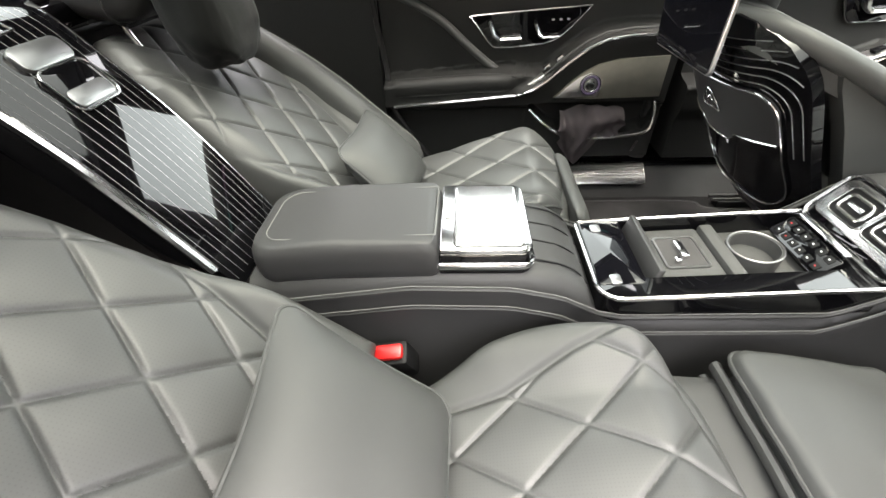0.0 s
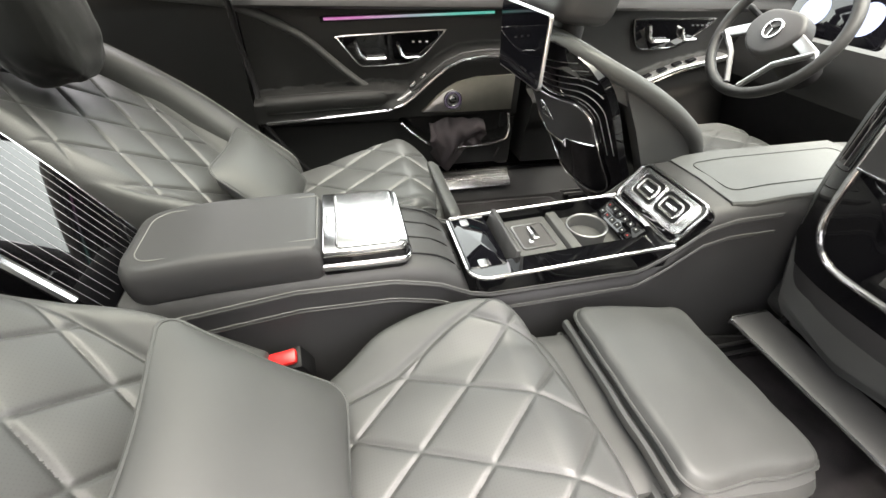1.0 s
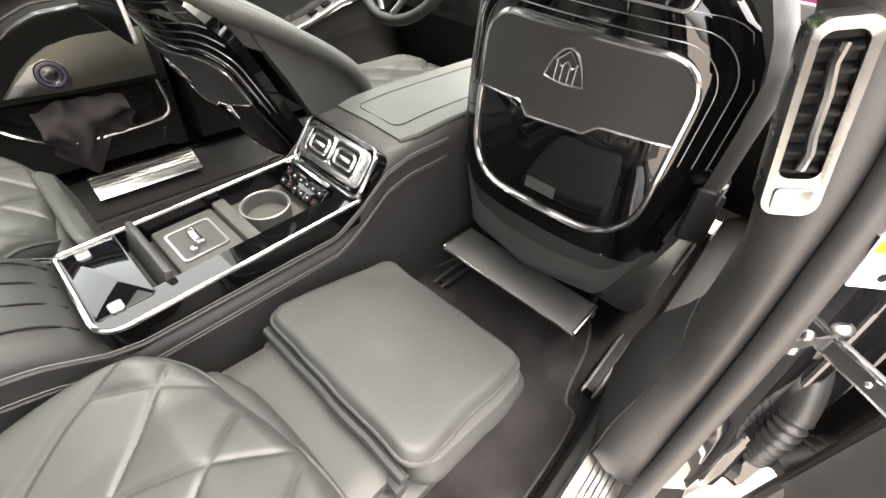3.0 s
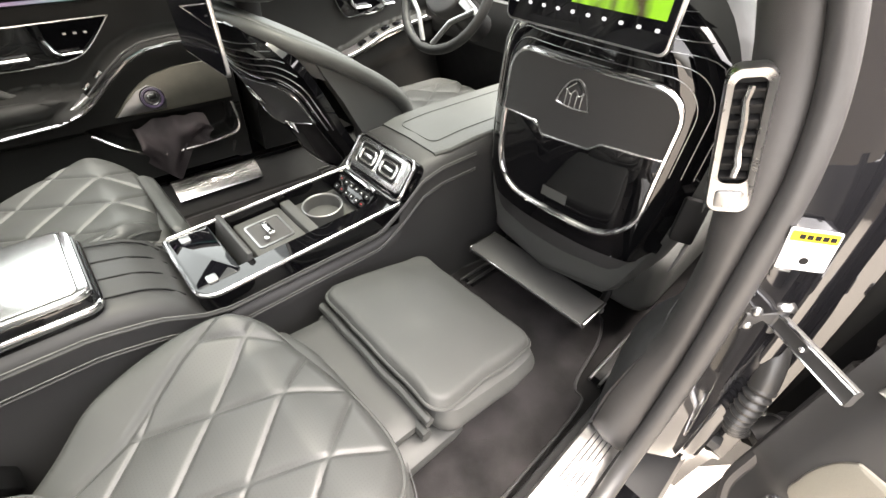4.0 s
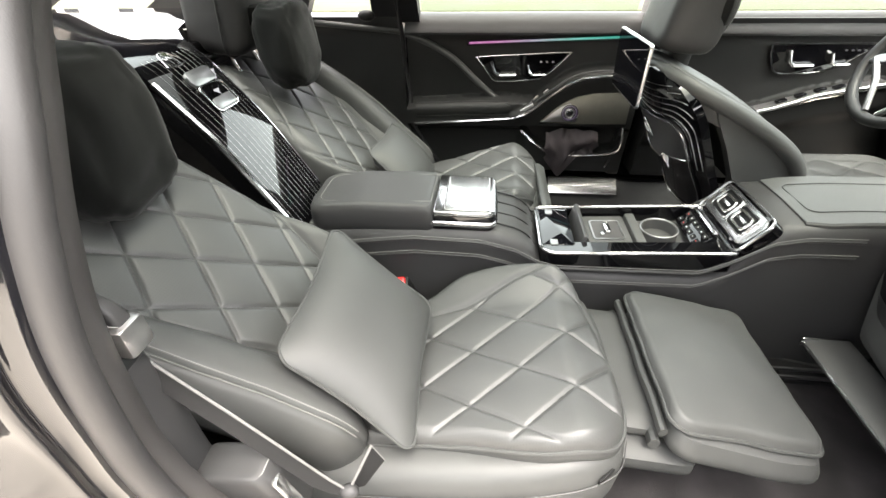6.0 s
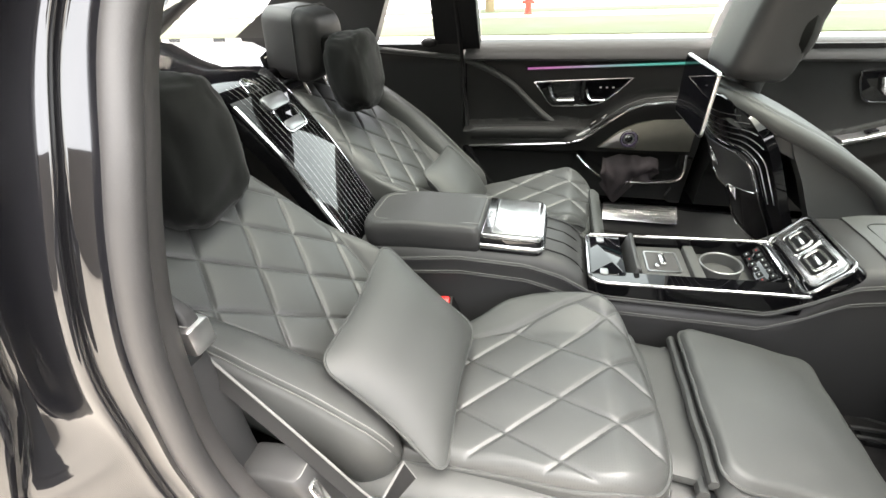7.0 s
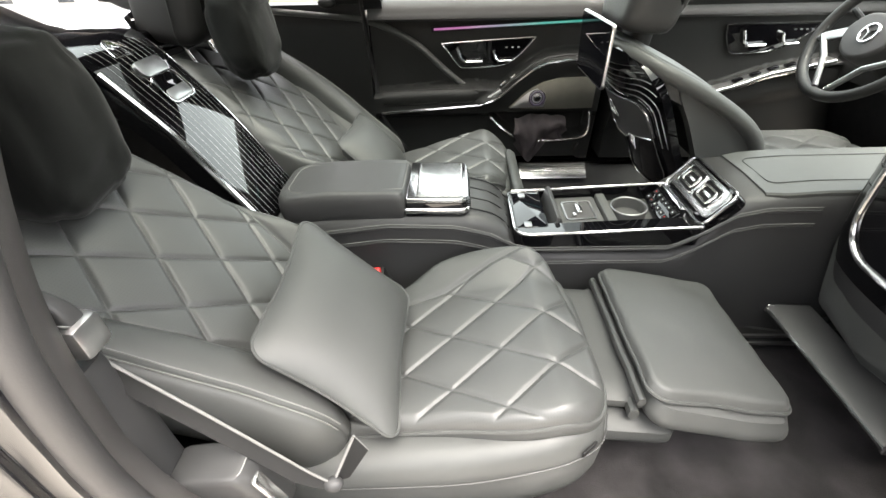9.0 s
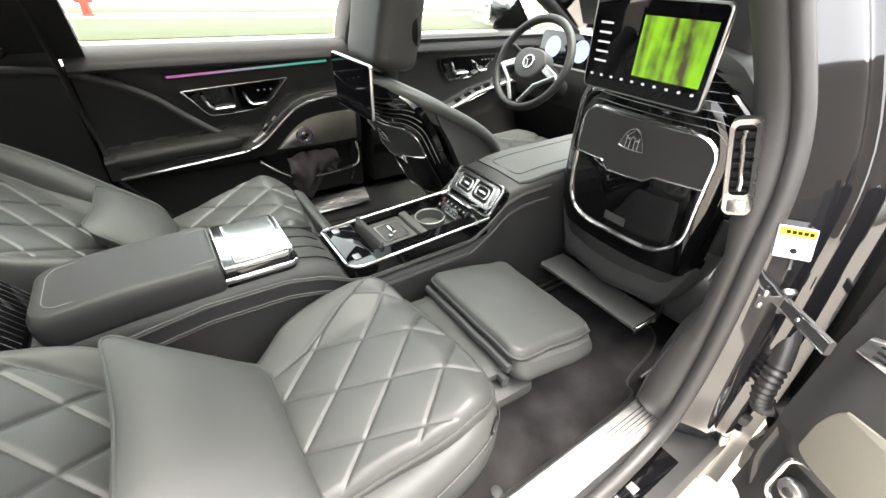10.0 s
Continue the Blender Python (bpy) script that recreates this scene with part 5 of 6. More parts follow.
part("pull_handle", sweep(curve([(0.21, 0.735, 0.668), (0.28, 0.74, 0.676), (0.33, 0.745, 0.702)], 6), rrect(0.03, 0.012, 0.004, 3)), BRUSHED, door)
for k in range(2):
    part("window_switch", moved(box(-0.012, 0.012, -0.008, 0.008, -0.004, 0.006, 0.003), pose(0.34 + 0.035 * k, 0.757, 0.722 + 0.024 * k, 0, -38, 0)), CHROME, door)
sd = [(0.368, 0.632), (0.385, 0.648), (0.42, 0.684), (0.455, 0.71), (0.49, 0.728), (0.55, 0.742), (0.69, 0.748), (0.69, 0.63), (0.60, 0.628), (0.48, 0.627)]
part("speaker_panel", slab(sd, pose(0, 0.7415, 0, 90, 0, 0), 0.012, 0.002), BRASSY, door, "brushed metal speaker panel")
part("speaker_mesh", slab([(0.372, 0.633), (0.43, 0.634), (0.50, 0.636), (0.507, 0.66), (0.50, 0.69), (0.47, 0.706), (0.44, 0.694), (0.405, 0.665)], pose(0, 0.7385, 0, 90, 0, 0), 0.006, 0.002), BRUSHED, door)
for r, m_ in ((0.030, CHROME), (0.021, CHROME)):
    part("speaker_ring", tube([Vector((0.472 + r * math.cos(a), 0.736, 0.672 + r * math.sin(a))) for a in np.linspace(0, 6.2832, 32, endpoint=False)], 0.0022, 6, True, up=(0, 1, 0)), m_, door)
part("ring_light", tube([Vector((0.472 + 0.0255 * math.cos(a), 0.735, 0.672 + 0.0255 * math.sin(a))) for a in np.linspace(0, 6.2832, 32, endpoint=False)], 0.0011, 5, True, up=(0, 1, 0)), glow("violet_light", (0.35, 0.25, 0.5), 0.016), door, "violet light ring")
part("speaker_cone", slab(ring(0.029, 28), pose(0.472, 0.7375, 0.672, 90, 0, 0), 0.004, 0.001), BRUSHED, door)
part("speaker_cap", slab(ring(0.014, 24), pose(0.472, 0.7355, 0.672, 90, 0, 0), 0.003, 0.0015), CHROME, door)
part("pocket_trim", tube(curve([(0.297, 0.752, 0.593), (0.353, 0.735, 0.547), (0.413, 0.731, 0.513), (0.479, 0.73, 0.503), (0.613, 0.73, 0.508), (0.672, 0.732, 0.520), (0.690, 0.738, 0.551), (0.686, 0.752, 0.612)], 8), 0.0055, 8, up=(0, 1, 0)), CHROME, door, "bright edge of the door pocket")
part("reflector", moved(box(-0.004, 0.004, -0.002, 0.002, -0.02, 0.02, 0.001), pose(0.655, 0.742, 0.468, 0, 20, 0)), CHROME, door)

# cloth in the pocket
cl = bmesh.new()
grid = []
for i in range(30):
    row = []
    for j in range(24):
        u, v = i / 29, j / 23
        x = 0.395 + 0.20 * u + 0.02 * noise.noise(Vector((u * 3, v * 3, 1)))
        z = 0.605 - 0.03 * abs(u - 0.55) - 0.15 * v * (0.55 + 0.75 * math.exp(-((u - 0.35) / 0.25) ** 2)) + 0.012 * noise.noise(Vector((u * 5, v * 2, 4)))
        y = 0.728 - 0.02 * math.sin(math.pi * min(v * 1.6, 1)) + 0.022 * noise.noise(Vector((u * 6, v * 2.5, 7))) + 0.03 * (1 - v) ** 3
        row.append(cl.verts.new((x, y, z)))
    grid.append(row)
for i in range(29):
    for j in range(23):
        cl.faces.new((grid[i][j], grid[i + 1][j], grid[i + 1][j + 1], grid[i][j + 1]))
bmesh.ops.solidify(cl, geom=cl.faces[:], thickness=0.012)
alone("cloth", cl, mat("dark_purple_cloth", (0.075, 0.063, 0.068), 0.95, var=0.3, scale=40, grain=900, bump=0.3), "crumpled dark cloth stuffed in the door pocket", "cloth", angle=80)

# trim beside the rear seat, behind the door
alone("trim_left", relief(-0.66, -0.17, 0.40, 0.99, 60, 40, lambda x, z: 0.795 - 0.02 * smooth(0.93, 0.97, z) - 0.05 * smooth(0.60, 0.45, z), 0.86), BLACK_LEATHER, "dark leather side trim beside the rear seat", "trim", kind="structure")
# lighter than the trim round it, to paint the highlight on the ridge
alone("trim_line", tube(curve([(-0.62, 0.778, 0.985), (-0.459, 0.780, 0.970), (-0.30, 0.785, 0.956), (-0.20, 0.790, 0.946), (-0.17, 0.792, 0.940)], 6), 0.012, 10), LEATHER, "raised line along the side trim", "trim", kind="structure")
alone("door_gap", tube(curve([(-0.178, 0.715, 1.15), (-0.170, 0.775, 0.97), (-0.164, 0.783, 0.85), (-0.148, 0.775, 0.72), (-0.138, 0.733, 0.63), (-0.09, 0.728, 0.54), (-0.02, 0.722, 0.44)], 6), 0.0085, 8), BLACK, "black gap at the rear edge of the door", "seal", kind="structure")
bo_ = thing("belt_outlet", (-0.27, 0.76, 0.99), "small black belt outlet below the quarter window", "belt outlet")
part("cover", ball((-0.285, 0.75, 0.998), 0.032, 0.018, 0.018), BLACK, bo_)

fzc = table([(0.78, 0.66), (1.08, 0.675), (1.18, 0.70), (1.30, 0.745), (1.50, 0.785), (1.8, 0.80)])


def front_door_depth(x, z):
    c = fzc(x)
    y = 0.795 - 0.02 * smooth(0.94, 0.985, z)
    if z < c + 0.02:
        y -= 0.07 * smooth(c + 0.02, c, z)
        y += 0.02 * smooth(c - 0.06, c - 0.12, z)
    return y


fdoor = thing("front_door", (1.28, 0.80, 0.42), "closed front door lined in dark leather with bright trim", "car door", "left doors")
part("lining", relief(0.76, 1.80, 0.42, 0.985, 90, 70, front_door_depth, 0.86), BLACK_LEATHER, fdoor, angle=60)
part("window_ledge", loft([[Vector((x, y, z)) for y, z in ((0.845, 0.996), (0.82, 0.997), (0.800, 0.990), (0.782, 0.972), (0.771, 0.950), (0.770, 0.940), (0.778, 0.932), (0.845, 0.932))] for x in (0.78, 1.8)]), DARK_LEATHER, fdoor)
part("ambient_light", tube([Vector((x, 0.788, 0.937 + 0.02 * (x - 0.8))) for x in (0.80, 1.2, 1.7)], 0.0035, 6), AMBIENT_TEAL, fdoor, "teal light strip")
sp = switch_panel(fdoor, [(1.125, 0.892), (1.138, 0.906), (1.30, 0.908), (1.440, 0.910), (1.449, 0.905), (1.442, 0.893), (1.36, 0.835), (1.30, 0.815), (1.21, 0.809), (1.165, 0.815), (1.135, 0.86)], 0.786)
seat_switch(sp, 0.786, 1.18, 0.838, 1.1)
seat_switch(sp, 0.786, 1.32, 0.842, 0.8)
for k in range(4):
    part("mark", box(1.36 + 0.02 * k, 1.367 + 0.02 * k, 0.783, 0.7855, 0.885, 0.889), BRUSHED, sp)
part("main_trim", tube([Vector((x, 0.722, fzc(x) + 0.0)) for x in np.linspace(0.78, 1.75, 50)], 0.006, 8), CHROME, fdoor, "long bright trim strip")
part("switch_rest", sweep([Vector((x, 0.735, fzc(x) + 0.012)) for x in np.linspace(1.12, 1.50, 16)], rrect(0.055, 0.012, 0.004, 3)), BRUSHED, fdoor, "brushed metal switch rest")
for k in range(4):
    part("window_switch", moved(box(-0.016, 0.016, -0.011, 0.011, -0.003, 0.008, 0.003), pose(1.20 + 0.055 * k, 0.735, fzc(1.20 + 0.055 * k) + 0.02, 0, -20, 0)), PIANO, fdoor)

# --- front: wheel, dashboard, mirror ---
wm = pose(1.323, 0.413, 0.928, 0, -64, 0)
wh = thing("steering_wheel", wm, "leather steering wheel with silver spokes", "steering wheel")
wu = wm.to_3x3() @ Z3
part("rim", tube([wm @ Vector((0.172 * math.cos(a), 0.178 * math.sin(a), 0.012)) for a in np.linspace(0, 6.2832, 64, endpoint=False)], 0.0155, 12, True, up=wu), BLACK_LEATHER, wh)
hubp = [(p.x, p.y) for p in curve([(0.055, 0, 0), (0.045, 0.06, 0), (0, 0.085, 0), (-0.05, 0.055, 0), (-0.07, 0, 0), (-0.05, -0.055, 0), (0, -0.085, 0), (0.045, -0.06, 0)], 5, True)]
part("hub", slab(hubp, wm @ pose(0, 0, 0.03), 0.05, 0.012, 3), PLASTIC, wh)
part("badge", tube([wm @ Vector((0.024 * math.cos(a), 0.024 * math.sin(a), 0.032)) for a in np.linspace(0, 6.2832, 28, endpoint=False)], 0.003, 6, True, up=wu), CHROME, wh)
for k in range(3):
    a = radians(180 + 120 * k)
    part("badge_arm", tube([wm @ Vector((0, 0, 0.033)), wm @ Vector((0.023 * math.cos(a), 0.023 * math.sin(a), 0.032))], 0.002, 5, up=wu), CHROME, wh)
for s in (-1, 1):
    part("spoke", slab([(0.01, s * 0.075), (-0.02, s * 0.15), (-0.045, s * 0.165), (-0.04, s * 0.12), (-0.02, s * 0.07)][::s], wm @ pose(0, 0, 0.022), 0.012, 0.003), SATIN, wh)
    part("spoke_leg", tube([wm @ Vector((-0.03, s * 0.15, 0.018)), wm @ Vector((-0.08, s * 0.075, 0.024)), wm @ Vector((-0.155, s * 0.022, 0.016))], 0.0085, 8, up=wu), SATIN, wh)
part("stalk", tube([wm @ Vector((0.02, 0.06, -0.02)), wm @ Vector((0.06, 0.17, -0.02))], 0.008, 8), BLACK, wh)
part("column", tube([wm @ Vector((0, 0, -0.01)), wm @ Vector((-0.03, 0, -0.2))], 0.05, 14), BLACK, wh)

dash = thing("dashboard", (1.65, YC, 0.6), "dark leather dashboard with a wide display", "dashboard")
part("body", loft([[Vector((x, y, z)) for x, z in ((1.545, 0.74), (1.54, 0.80), (1.57, 0.89), (1.66, 0.925), (1.95, 0.93), (1.97, 0.74))] for y in np.linspace(YC - 0.74, YC + 0.74, 8)]), BLACK_LEATHER, dash)
# black plastic, split off so its colour also carries the footwell's shade
part("knee_panel", loft([[Vector((x, y, z)) for x, z in ((1.66, 0.45), (1.60, 0.60), (1.555, 0.738), (1.97, 0.738), (2.0, 0.45))] for y in np.linspace(YC - 0.74, YC + 0.74, 8)]), BLACK, dash, "matt black knee panel")
part("trim_band", loft([[Vector((x, y, z)) for x, z in ((1.536, 0.80), (1.548, 0.855), (1.56, 0.85), (1.55, 0.795))] for y in (YC - 0.72, 0.1)]), BRUSHED, dash, "bright trim band")
DIAL = glow("dial_light", (0.50, 0.62, 1.0), 0.10)
im = pose(1.505, 0.415, 0.975, 90, 0, -90) @ pose(0, 0, 0, -12, 0, 0)
part("instrument_screen", slab(rrect(0.30, 0.125, 0.012, 4), im, 0.02, 0.003), SCREEN_OFF, dash, "instrument display with pale blue dials")
for d in (-0.075, 0.075):
    part("dial", slab(ring(0.042, 28), im @ pose(d, 0, 0.001), 0.001), DIAL, dash, "pale blue dial")
part("dial_mark", slab(ring(0.006, 10), im @ pose(0.02, 0.04, 0.001), 0.001), glow("red_mark", (1, 0.02, 0.02), 0.3), dash)
part("centre_screen", slab(rrect(0.24, 0.26, 0.012, 4), pose(1.50, YC, 0.83, 90, 0, -90) @ pose(0, 0, 0, -45, 0, 0), 0.015, 0.003), SCREEN_OFF, dash, "large dark centre display")
part("vent_panel", box(1.535, 1.56, YC - 0.68, YC - 0.40, 0.875, 0.972, 0.004), BRUSHED, dash, "bright vent panel")
for d in (-0.60, -0.515):
    part("vent_opening", frame3(rrect(0.07, 0.045, 0.01, 4), rrect(0.055, 0.03, 0.006, 4), pose(1.532, YC + d, 0.922, 90, 0, -90), -0.002, 0.006), BLACK, dash)
part("dash_light", box(1.535, 1.548, YC - 0.70, YC - 0.40, 0.976, 0.984), glow("pink_light", (0.6, 0.06, 0.30), 0.05), dash, "pink light strip")
mi = thing("door_mirror", (1.55, 0.98, 0.98), "black door mirror on the driver side", "mirror")
part("housing", ball((1.60, 1.03, 1.075), 0.07, 0.12, 0.07), PAINT, mi)
part("glass", slab(rrect(0.17, 0.105, 0.03, 5), pose(1.524, 1.025, 1.075, 90, 0, -90) @ pose(0, 0, 0, 0, -8, 0), 0.01, 0.002), mat("mirror_glass", (0.9, 0.9, 0.9), 0.02, 1.0, var=0.02, bump=0.0), mi)
part("foot", box(1.57, 1.63, 0.88, 0.98, 0.985, 1.02, 0.01), BLACK, mi)
alone("windscreen", loft([[Vector((x, y, z)) for y in (YC - h, YC + h)] + [Vector((x, y, z + 0.006)) for y in (YC + h, YC - h)] for x, z, h in ((1.95, 0.99, 0.70), (1.55, 1.19, 0.63), (1.18, 1.34, 0.56))]), GLASS, "clear windscreen", "window", kind="structure").visible_shadow = False
alone("bulkhead_front", box(1.98, 2.04, YC - 0.74, YC + 0.74, 0.24, 0.93), BLACK, "black bulkhead below the windscreen", "bulkhead", kind="structure")

# --- right side: the open doorway ---
SEAL = curve([(0.79, -0.545, 1.28), (0.787, -0.591, 1.185), (0.79, -0.648, 1.06), (0.777, -0.676, 0.96), (0.760, -0.688, 0.85), (0.751, -0.698, 0.73), (0.74, -0.705, 0.60), (0.705, -0.709, 0.47), (0.60, -0.712, 0.42), (0.4, -0.715, 0.415), (0.15, -0.717, 0.425), (0.02, -0.72, 0.47), (-0.075, -0.72, 0.57), (-0.140, -0.715, 0.68), (-0.162, -0.709, 0.77), (-0.160, -0.703, 0.86), (-0.154, -0.692, 0.95), (-0.145, -0.672, 1.03), (-0.138, -0.645, 1.10), (-0.134, -0.60, 1.19), (-0.106, -0.55, 1.28)], 8)
alone("door_seal", sweep(SEAL, ring(0.014, 12), up=(0, 1, 0.02)), RUBBER, "thick grey rubber seal round the open doorway", "seal", kind="structure")


def strip(name, path, sec, material, label, cat):
    return alone(name, sweep(path, sec, up=(0, 1, 0.02)), material, label, cat, kind="structure", angle=50)


# B-pillar: lofted from horizontal sections
bsec = [(0.40, 0.765, -0.70), (0.47, 0.725, -0.70), (0.60, 0.748, -0.695), (0.73, 0.757, -0.688), (0.85, 0.765, -0.678), (0.96, 0.780, -0.666), (1.06, 0.795, -0.638), (1.185, 0.795, -0.582), (1.33, 0.80, -0.50)]
inner_b = table([(0.40, 0.11), (0.54, 0.105), (0.62, 0.085), (0.68, 0.056), (0.82, 0.054), (0.90, 0.072), (0.96, 0.080), (1.06, 0.085), (1.33, 0.10)])
rows = []
for z, sx_, sy_ in [tuple(p) for p in curve(bsec, 4)]:
    k = smooth(0.75, 0.45, z)
    wide = inner_b(z) / 0.11
    rows.append([Vector((sx_ + x, sy_ + (y * wide if y > 0.02 else y), z)) for x, y in ((0.14 + 0.05 * k, 0.11), (0.07, 0.105 - 0.02 * k), (0.03, 0.092 - 0.02 * k), (0.002, 0.068), (-0.008, 0.04), (-0.006, 0.012), (0.008, -0.006), (0.14, -0.006))])
alone("pillar_b_right", loft(rows), TRIM, "dark grey trimmed pillar with an air vent", "pillar", kind="structure", angle=60)
rows = []
fine_b = [(0.20, 0.80, -0.70), (0.30, 0.79, -0.70)] + bsec
for z, sx_, sy_ in [tuple(p) for p in curve(fine_b, 3)]:
    rows.append([Vector((sx_ + x, sy_ + y, z)) for x, y in ((0.006, -0.010), (0.012, -0.018), (0.020, -0.026), (0.034, -0.041), (0.050, -0.058), (0.056, -0.061), (0.066, -0.062), (0.074, -0.066), (0.076, -0.076), (0.080, -0.084), (0.105, -0.088), (0.112, -0.100), (0.112, -0.116), (0.15, -0.125), (0.22, -0.125), (0.22, -0.005))])
alone("door_jamb", loft(rows), PAINT, "glossy black painted door jamb behind the pillar trim", "jamb", kind="structure", angle=70)
alone("body_side_right", loft([[Vector((x, y, z)) for y, z in ((-0.82, 0.20), (-0.82, 0.93), (-0.85, 0.95), (-0.885, 0.80), (-0.885, 0.30), (-0.84, 0.20))] for x in (1.0, 1.95)]), PAINT, "black painted front door seen past the pillar", "car body", kind="structure")
alone("front_door_trim_right", relief(0.93, 1.80, 0.35, 0.985, 20, 14, lambda x, z: -0.76, -0.83), BLACK_LEATHER, "dark lining of the front passenger door", "trim", kind="structure")

alone("front_door_edge", loft([[Vector((x, y, z)) for x, y in ((0.945, -0.79), (0.935, -0.84), (0.95, -0.90), (0.94, -0.97), (0.99, -0.99), (0.99, -0.79))] for z in (0.42, 0.7, 1.02)]), BLACK, "black rear edge of the closed front door", "car body", kind="structure")
# kick trim over the foot of the pillar
rows = []
for z, sx_, sy_ in [tuple(p) for p in curve(bsec[:4], 6)]:
    if z < 0.70:
        k = smooth(0.75, 0.45, z)
        wide = inner_b(z) / 0.11
        cut = 0.03 * smooth(0.60, 0.70, z)
        lo_ = [(0.14 + 0.05 * k, 0.11 * wide + 0.003), (0.07, (0.105 - 0.02 * k) * wide + 0.004), (0.03 + cut * 0.3, (0.092 - 0.02 * k) * wide + 0.004), (0.0 + cut, 0.070 * wide + 0.003), (0.02 + cut, 0.060 * wide), (0.08, 0.07 * wide), (0.14 + 0.05 * k, 0.09 * wide)]
        rows.append([Vector((sx_ + x, sy_ + y, z)) for x, y in lo_])
alone("kick_trim_right", loft(rows), DARK_LEATHER, "dark kick trim at the foot of the pillar", "trim", kind="structure", angle=60)

# vent in the pillar
vt = thing("pillar_vent", (0.768, -0.611, 0.978), "tall air vent with a satin metal frame in the pillar", "air vent")
vy, vx = Vector((-0.004, 0.038, 0.133)).normalized(), Vector((0.010, -0.030, 0.006))
vx = (vx - vy * vx.dot(vy)).normalized()
VM = Matrix((vx, vy, vx.cross(vy))).transposed().to_4x4()
VM.translation = Vector((0.764, -0.611, 0.978))
vo = rrect(0.042, 0.152, 0.013, 6)
part("frame", frame3(vo, rrect(0.027, 0.108, 0.008, 6, 0, 0.012), VM, -0.02, 0.012), VENT_METAL, vt)
part("back", slab(rrect(0.030, 0.112, 0.009, 6, 0, 0.012), VM @ pose(0, 0, -0.002), 0.004), BLACK, vt)
for k in range(7):
    part("slat", moved(box(-0.0125, 0.0125, -0.0015, 0.0015, -0.004, 0.006), VM @ pose(0, -0.034 + 0.0150 * k, 0.002, 25, 0, 0)), BLACK, vt)
part("vane", tube([VM @ Vector(p) for p in ((0.001, 0.058, 0.009), (-0.002, 0.045, 0.011), (0.0, 0.025, 0.012), (0.0, -0.005, 0.012), (0.002, -0.02, 0.011), (0.0, -0.034, 0.009))], 0.0038, 8, up=VM.to_3x3() @ Vector((1, 0, 0))), CHROME, vt, "bright vane")
part("thumb_wheel", slab(rrect(0.026, 0.020, 0.004, 4, 0, -0.060), VM @ pose(0, 0, 0.0135), 0.004, 0.001), VENT_METAL, vt)

# warning label on the jamb
ex, ez = Vector((0.034, -0.040, -0.001)), Vector((-0.0105, 0.009, 0.054))
en = ex.cross(ez).normalized()
en = -en if en.x > 0 else en
LM = Matrix((ex.normalized(), ez.normalized(), en)).transposed().to_4x4()
LM.translation = Vector((0.778, -0.7185, 0.892))
lb = thing("warning_label", LM.translation, "white sticker with a yellow heading band on the door jamb", "sticker")
part("paper", slab(rrect(0.053, 0.056, 0.002, 2), LM, 0.0012), WHITE, lb)
part("heading", slab(rrect(0.049, 0.013, 0.001, 2, 0, 0.019), LM @ pose(0, 0, 0.0006), 0.0005), YELLOW, lb)
for k in range(5):
    part("heading_bar", slab(rrect(0.006, 0.006, 0.0005, 2, -0.013 + 0.0078 * k, 0.019), LM @ pose(0, 0, 0.0011), 0.0004), BLACK, lb)
part("pictogram", slab(ring(0.005, 14), LM @ pose(0, -0.014, 0.0006), 0.0005), BLACK, lb)
part("backing", slab(rrect(0.052, 0.055, 0.002, 2), LM @ pose(0, 0, -0.0012), 0.022), PAINT, lb)

# door check strap and cable bellows
ck = thing("door_check", (0.83, -0.73, 0.73), "metal door check strap between pillar and open door", "door check")
c0, c1 = Vector((0.815, -0.738, 0.776)), Vector((0.733, -0.826, 0.787))
part("strap", sweep([c0, c0.lerp(c1, 0.5), c1], rrect(0.009, 0.024, 0.003, 3)), GUNMETAL, ck)
cd = (c1 - c0).normalized()
cs = Z3.cross(cd).normalized()
for k in (-1, 1):
    part("edge", tube([c0 + Z3 * 0.010 * k - cs * 0.005, c1 + Z3 * 0.010 * k - cs * 0.005], 0.0018, 6), CHROME, ck)
part("rivet", ball(c0.lerp(c1, 0.45) - cs * 0.005, 0.004, 0.004, 0.004, 10, 8), CHROME, ck)
part("hinge_pin", tube([c0 + Vector((0, 0, 0.020)), c0 - Vector((0, 0, 0.022))], 0.010, 14), GUNMETAL, ck)
part("pin_head", ball(c0 + Vector((0, 0, 0.022)), 0.013, 0.013, 0.006, 14, 8), SATIN, ck)
part("bracket", sweep([c0 + Vector((-0.030, 0.030, -0.006)), c0 + Vector((-0.012, 0.014, -0.004)), c0], rrect(0.016, 0.030, 0.004, 3)), GUNMETAL, ck)
for k in (-1, 1):
    part("bolt", ball(c0 + Vector((-0.026, 0.020, 0.012 * k)), 0.007, 0.007, 0.007, 12, 8), SATIN, ck)

bl = thing("cable_bellows", (0.83, -0.79, 0.60), "black ribbed rubber bellows for the door cables", "bellows")
bp = curve([(0.866, -0.757, 0.725), (0.848, -0.772, 0.695), (0.832, -0.783, 0.655), (0.824, -0.787, 0.612), (0.828, -0.790, 0.570), (0.844, -0.798, 0.540), (0.870, -0.812, 0.532), (0.895, -0.828, 0.540)], 26)
part("hose", sweep(bp, lambda f: ring(0.0165 + (0.0022 * math.cos(f * 46 * math.pi) if 0.30 < f < 0.9 else 0.001), 16), up=(0, 1, 0)), RIBBED, bl, angle=50)
part("clip", box(0.82, 0.86, -0.80, -0.765, 0.485, 0.505, 0.003), PLASTIC, bl)
part("plug", tube([(0.85, -0.822, 0.535), (0.875, -0.845, 0.553), (0.90, -0.87, 0.57)], 0.024, 14), BLACK, bl)
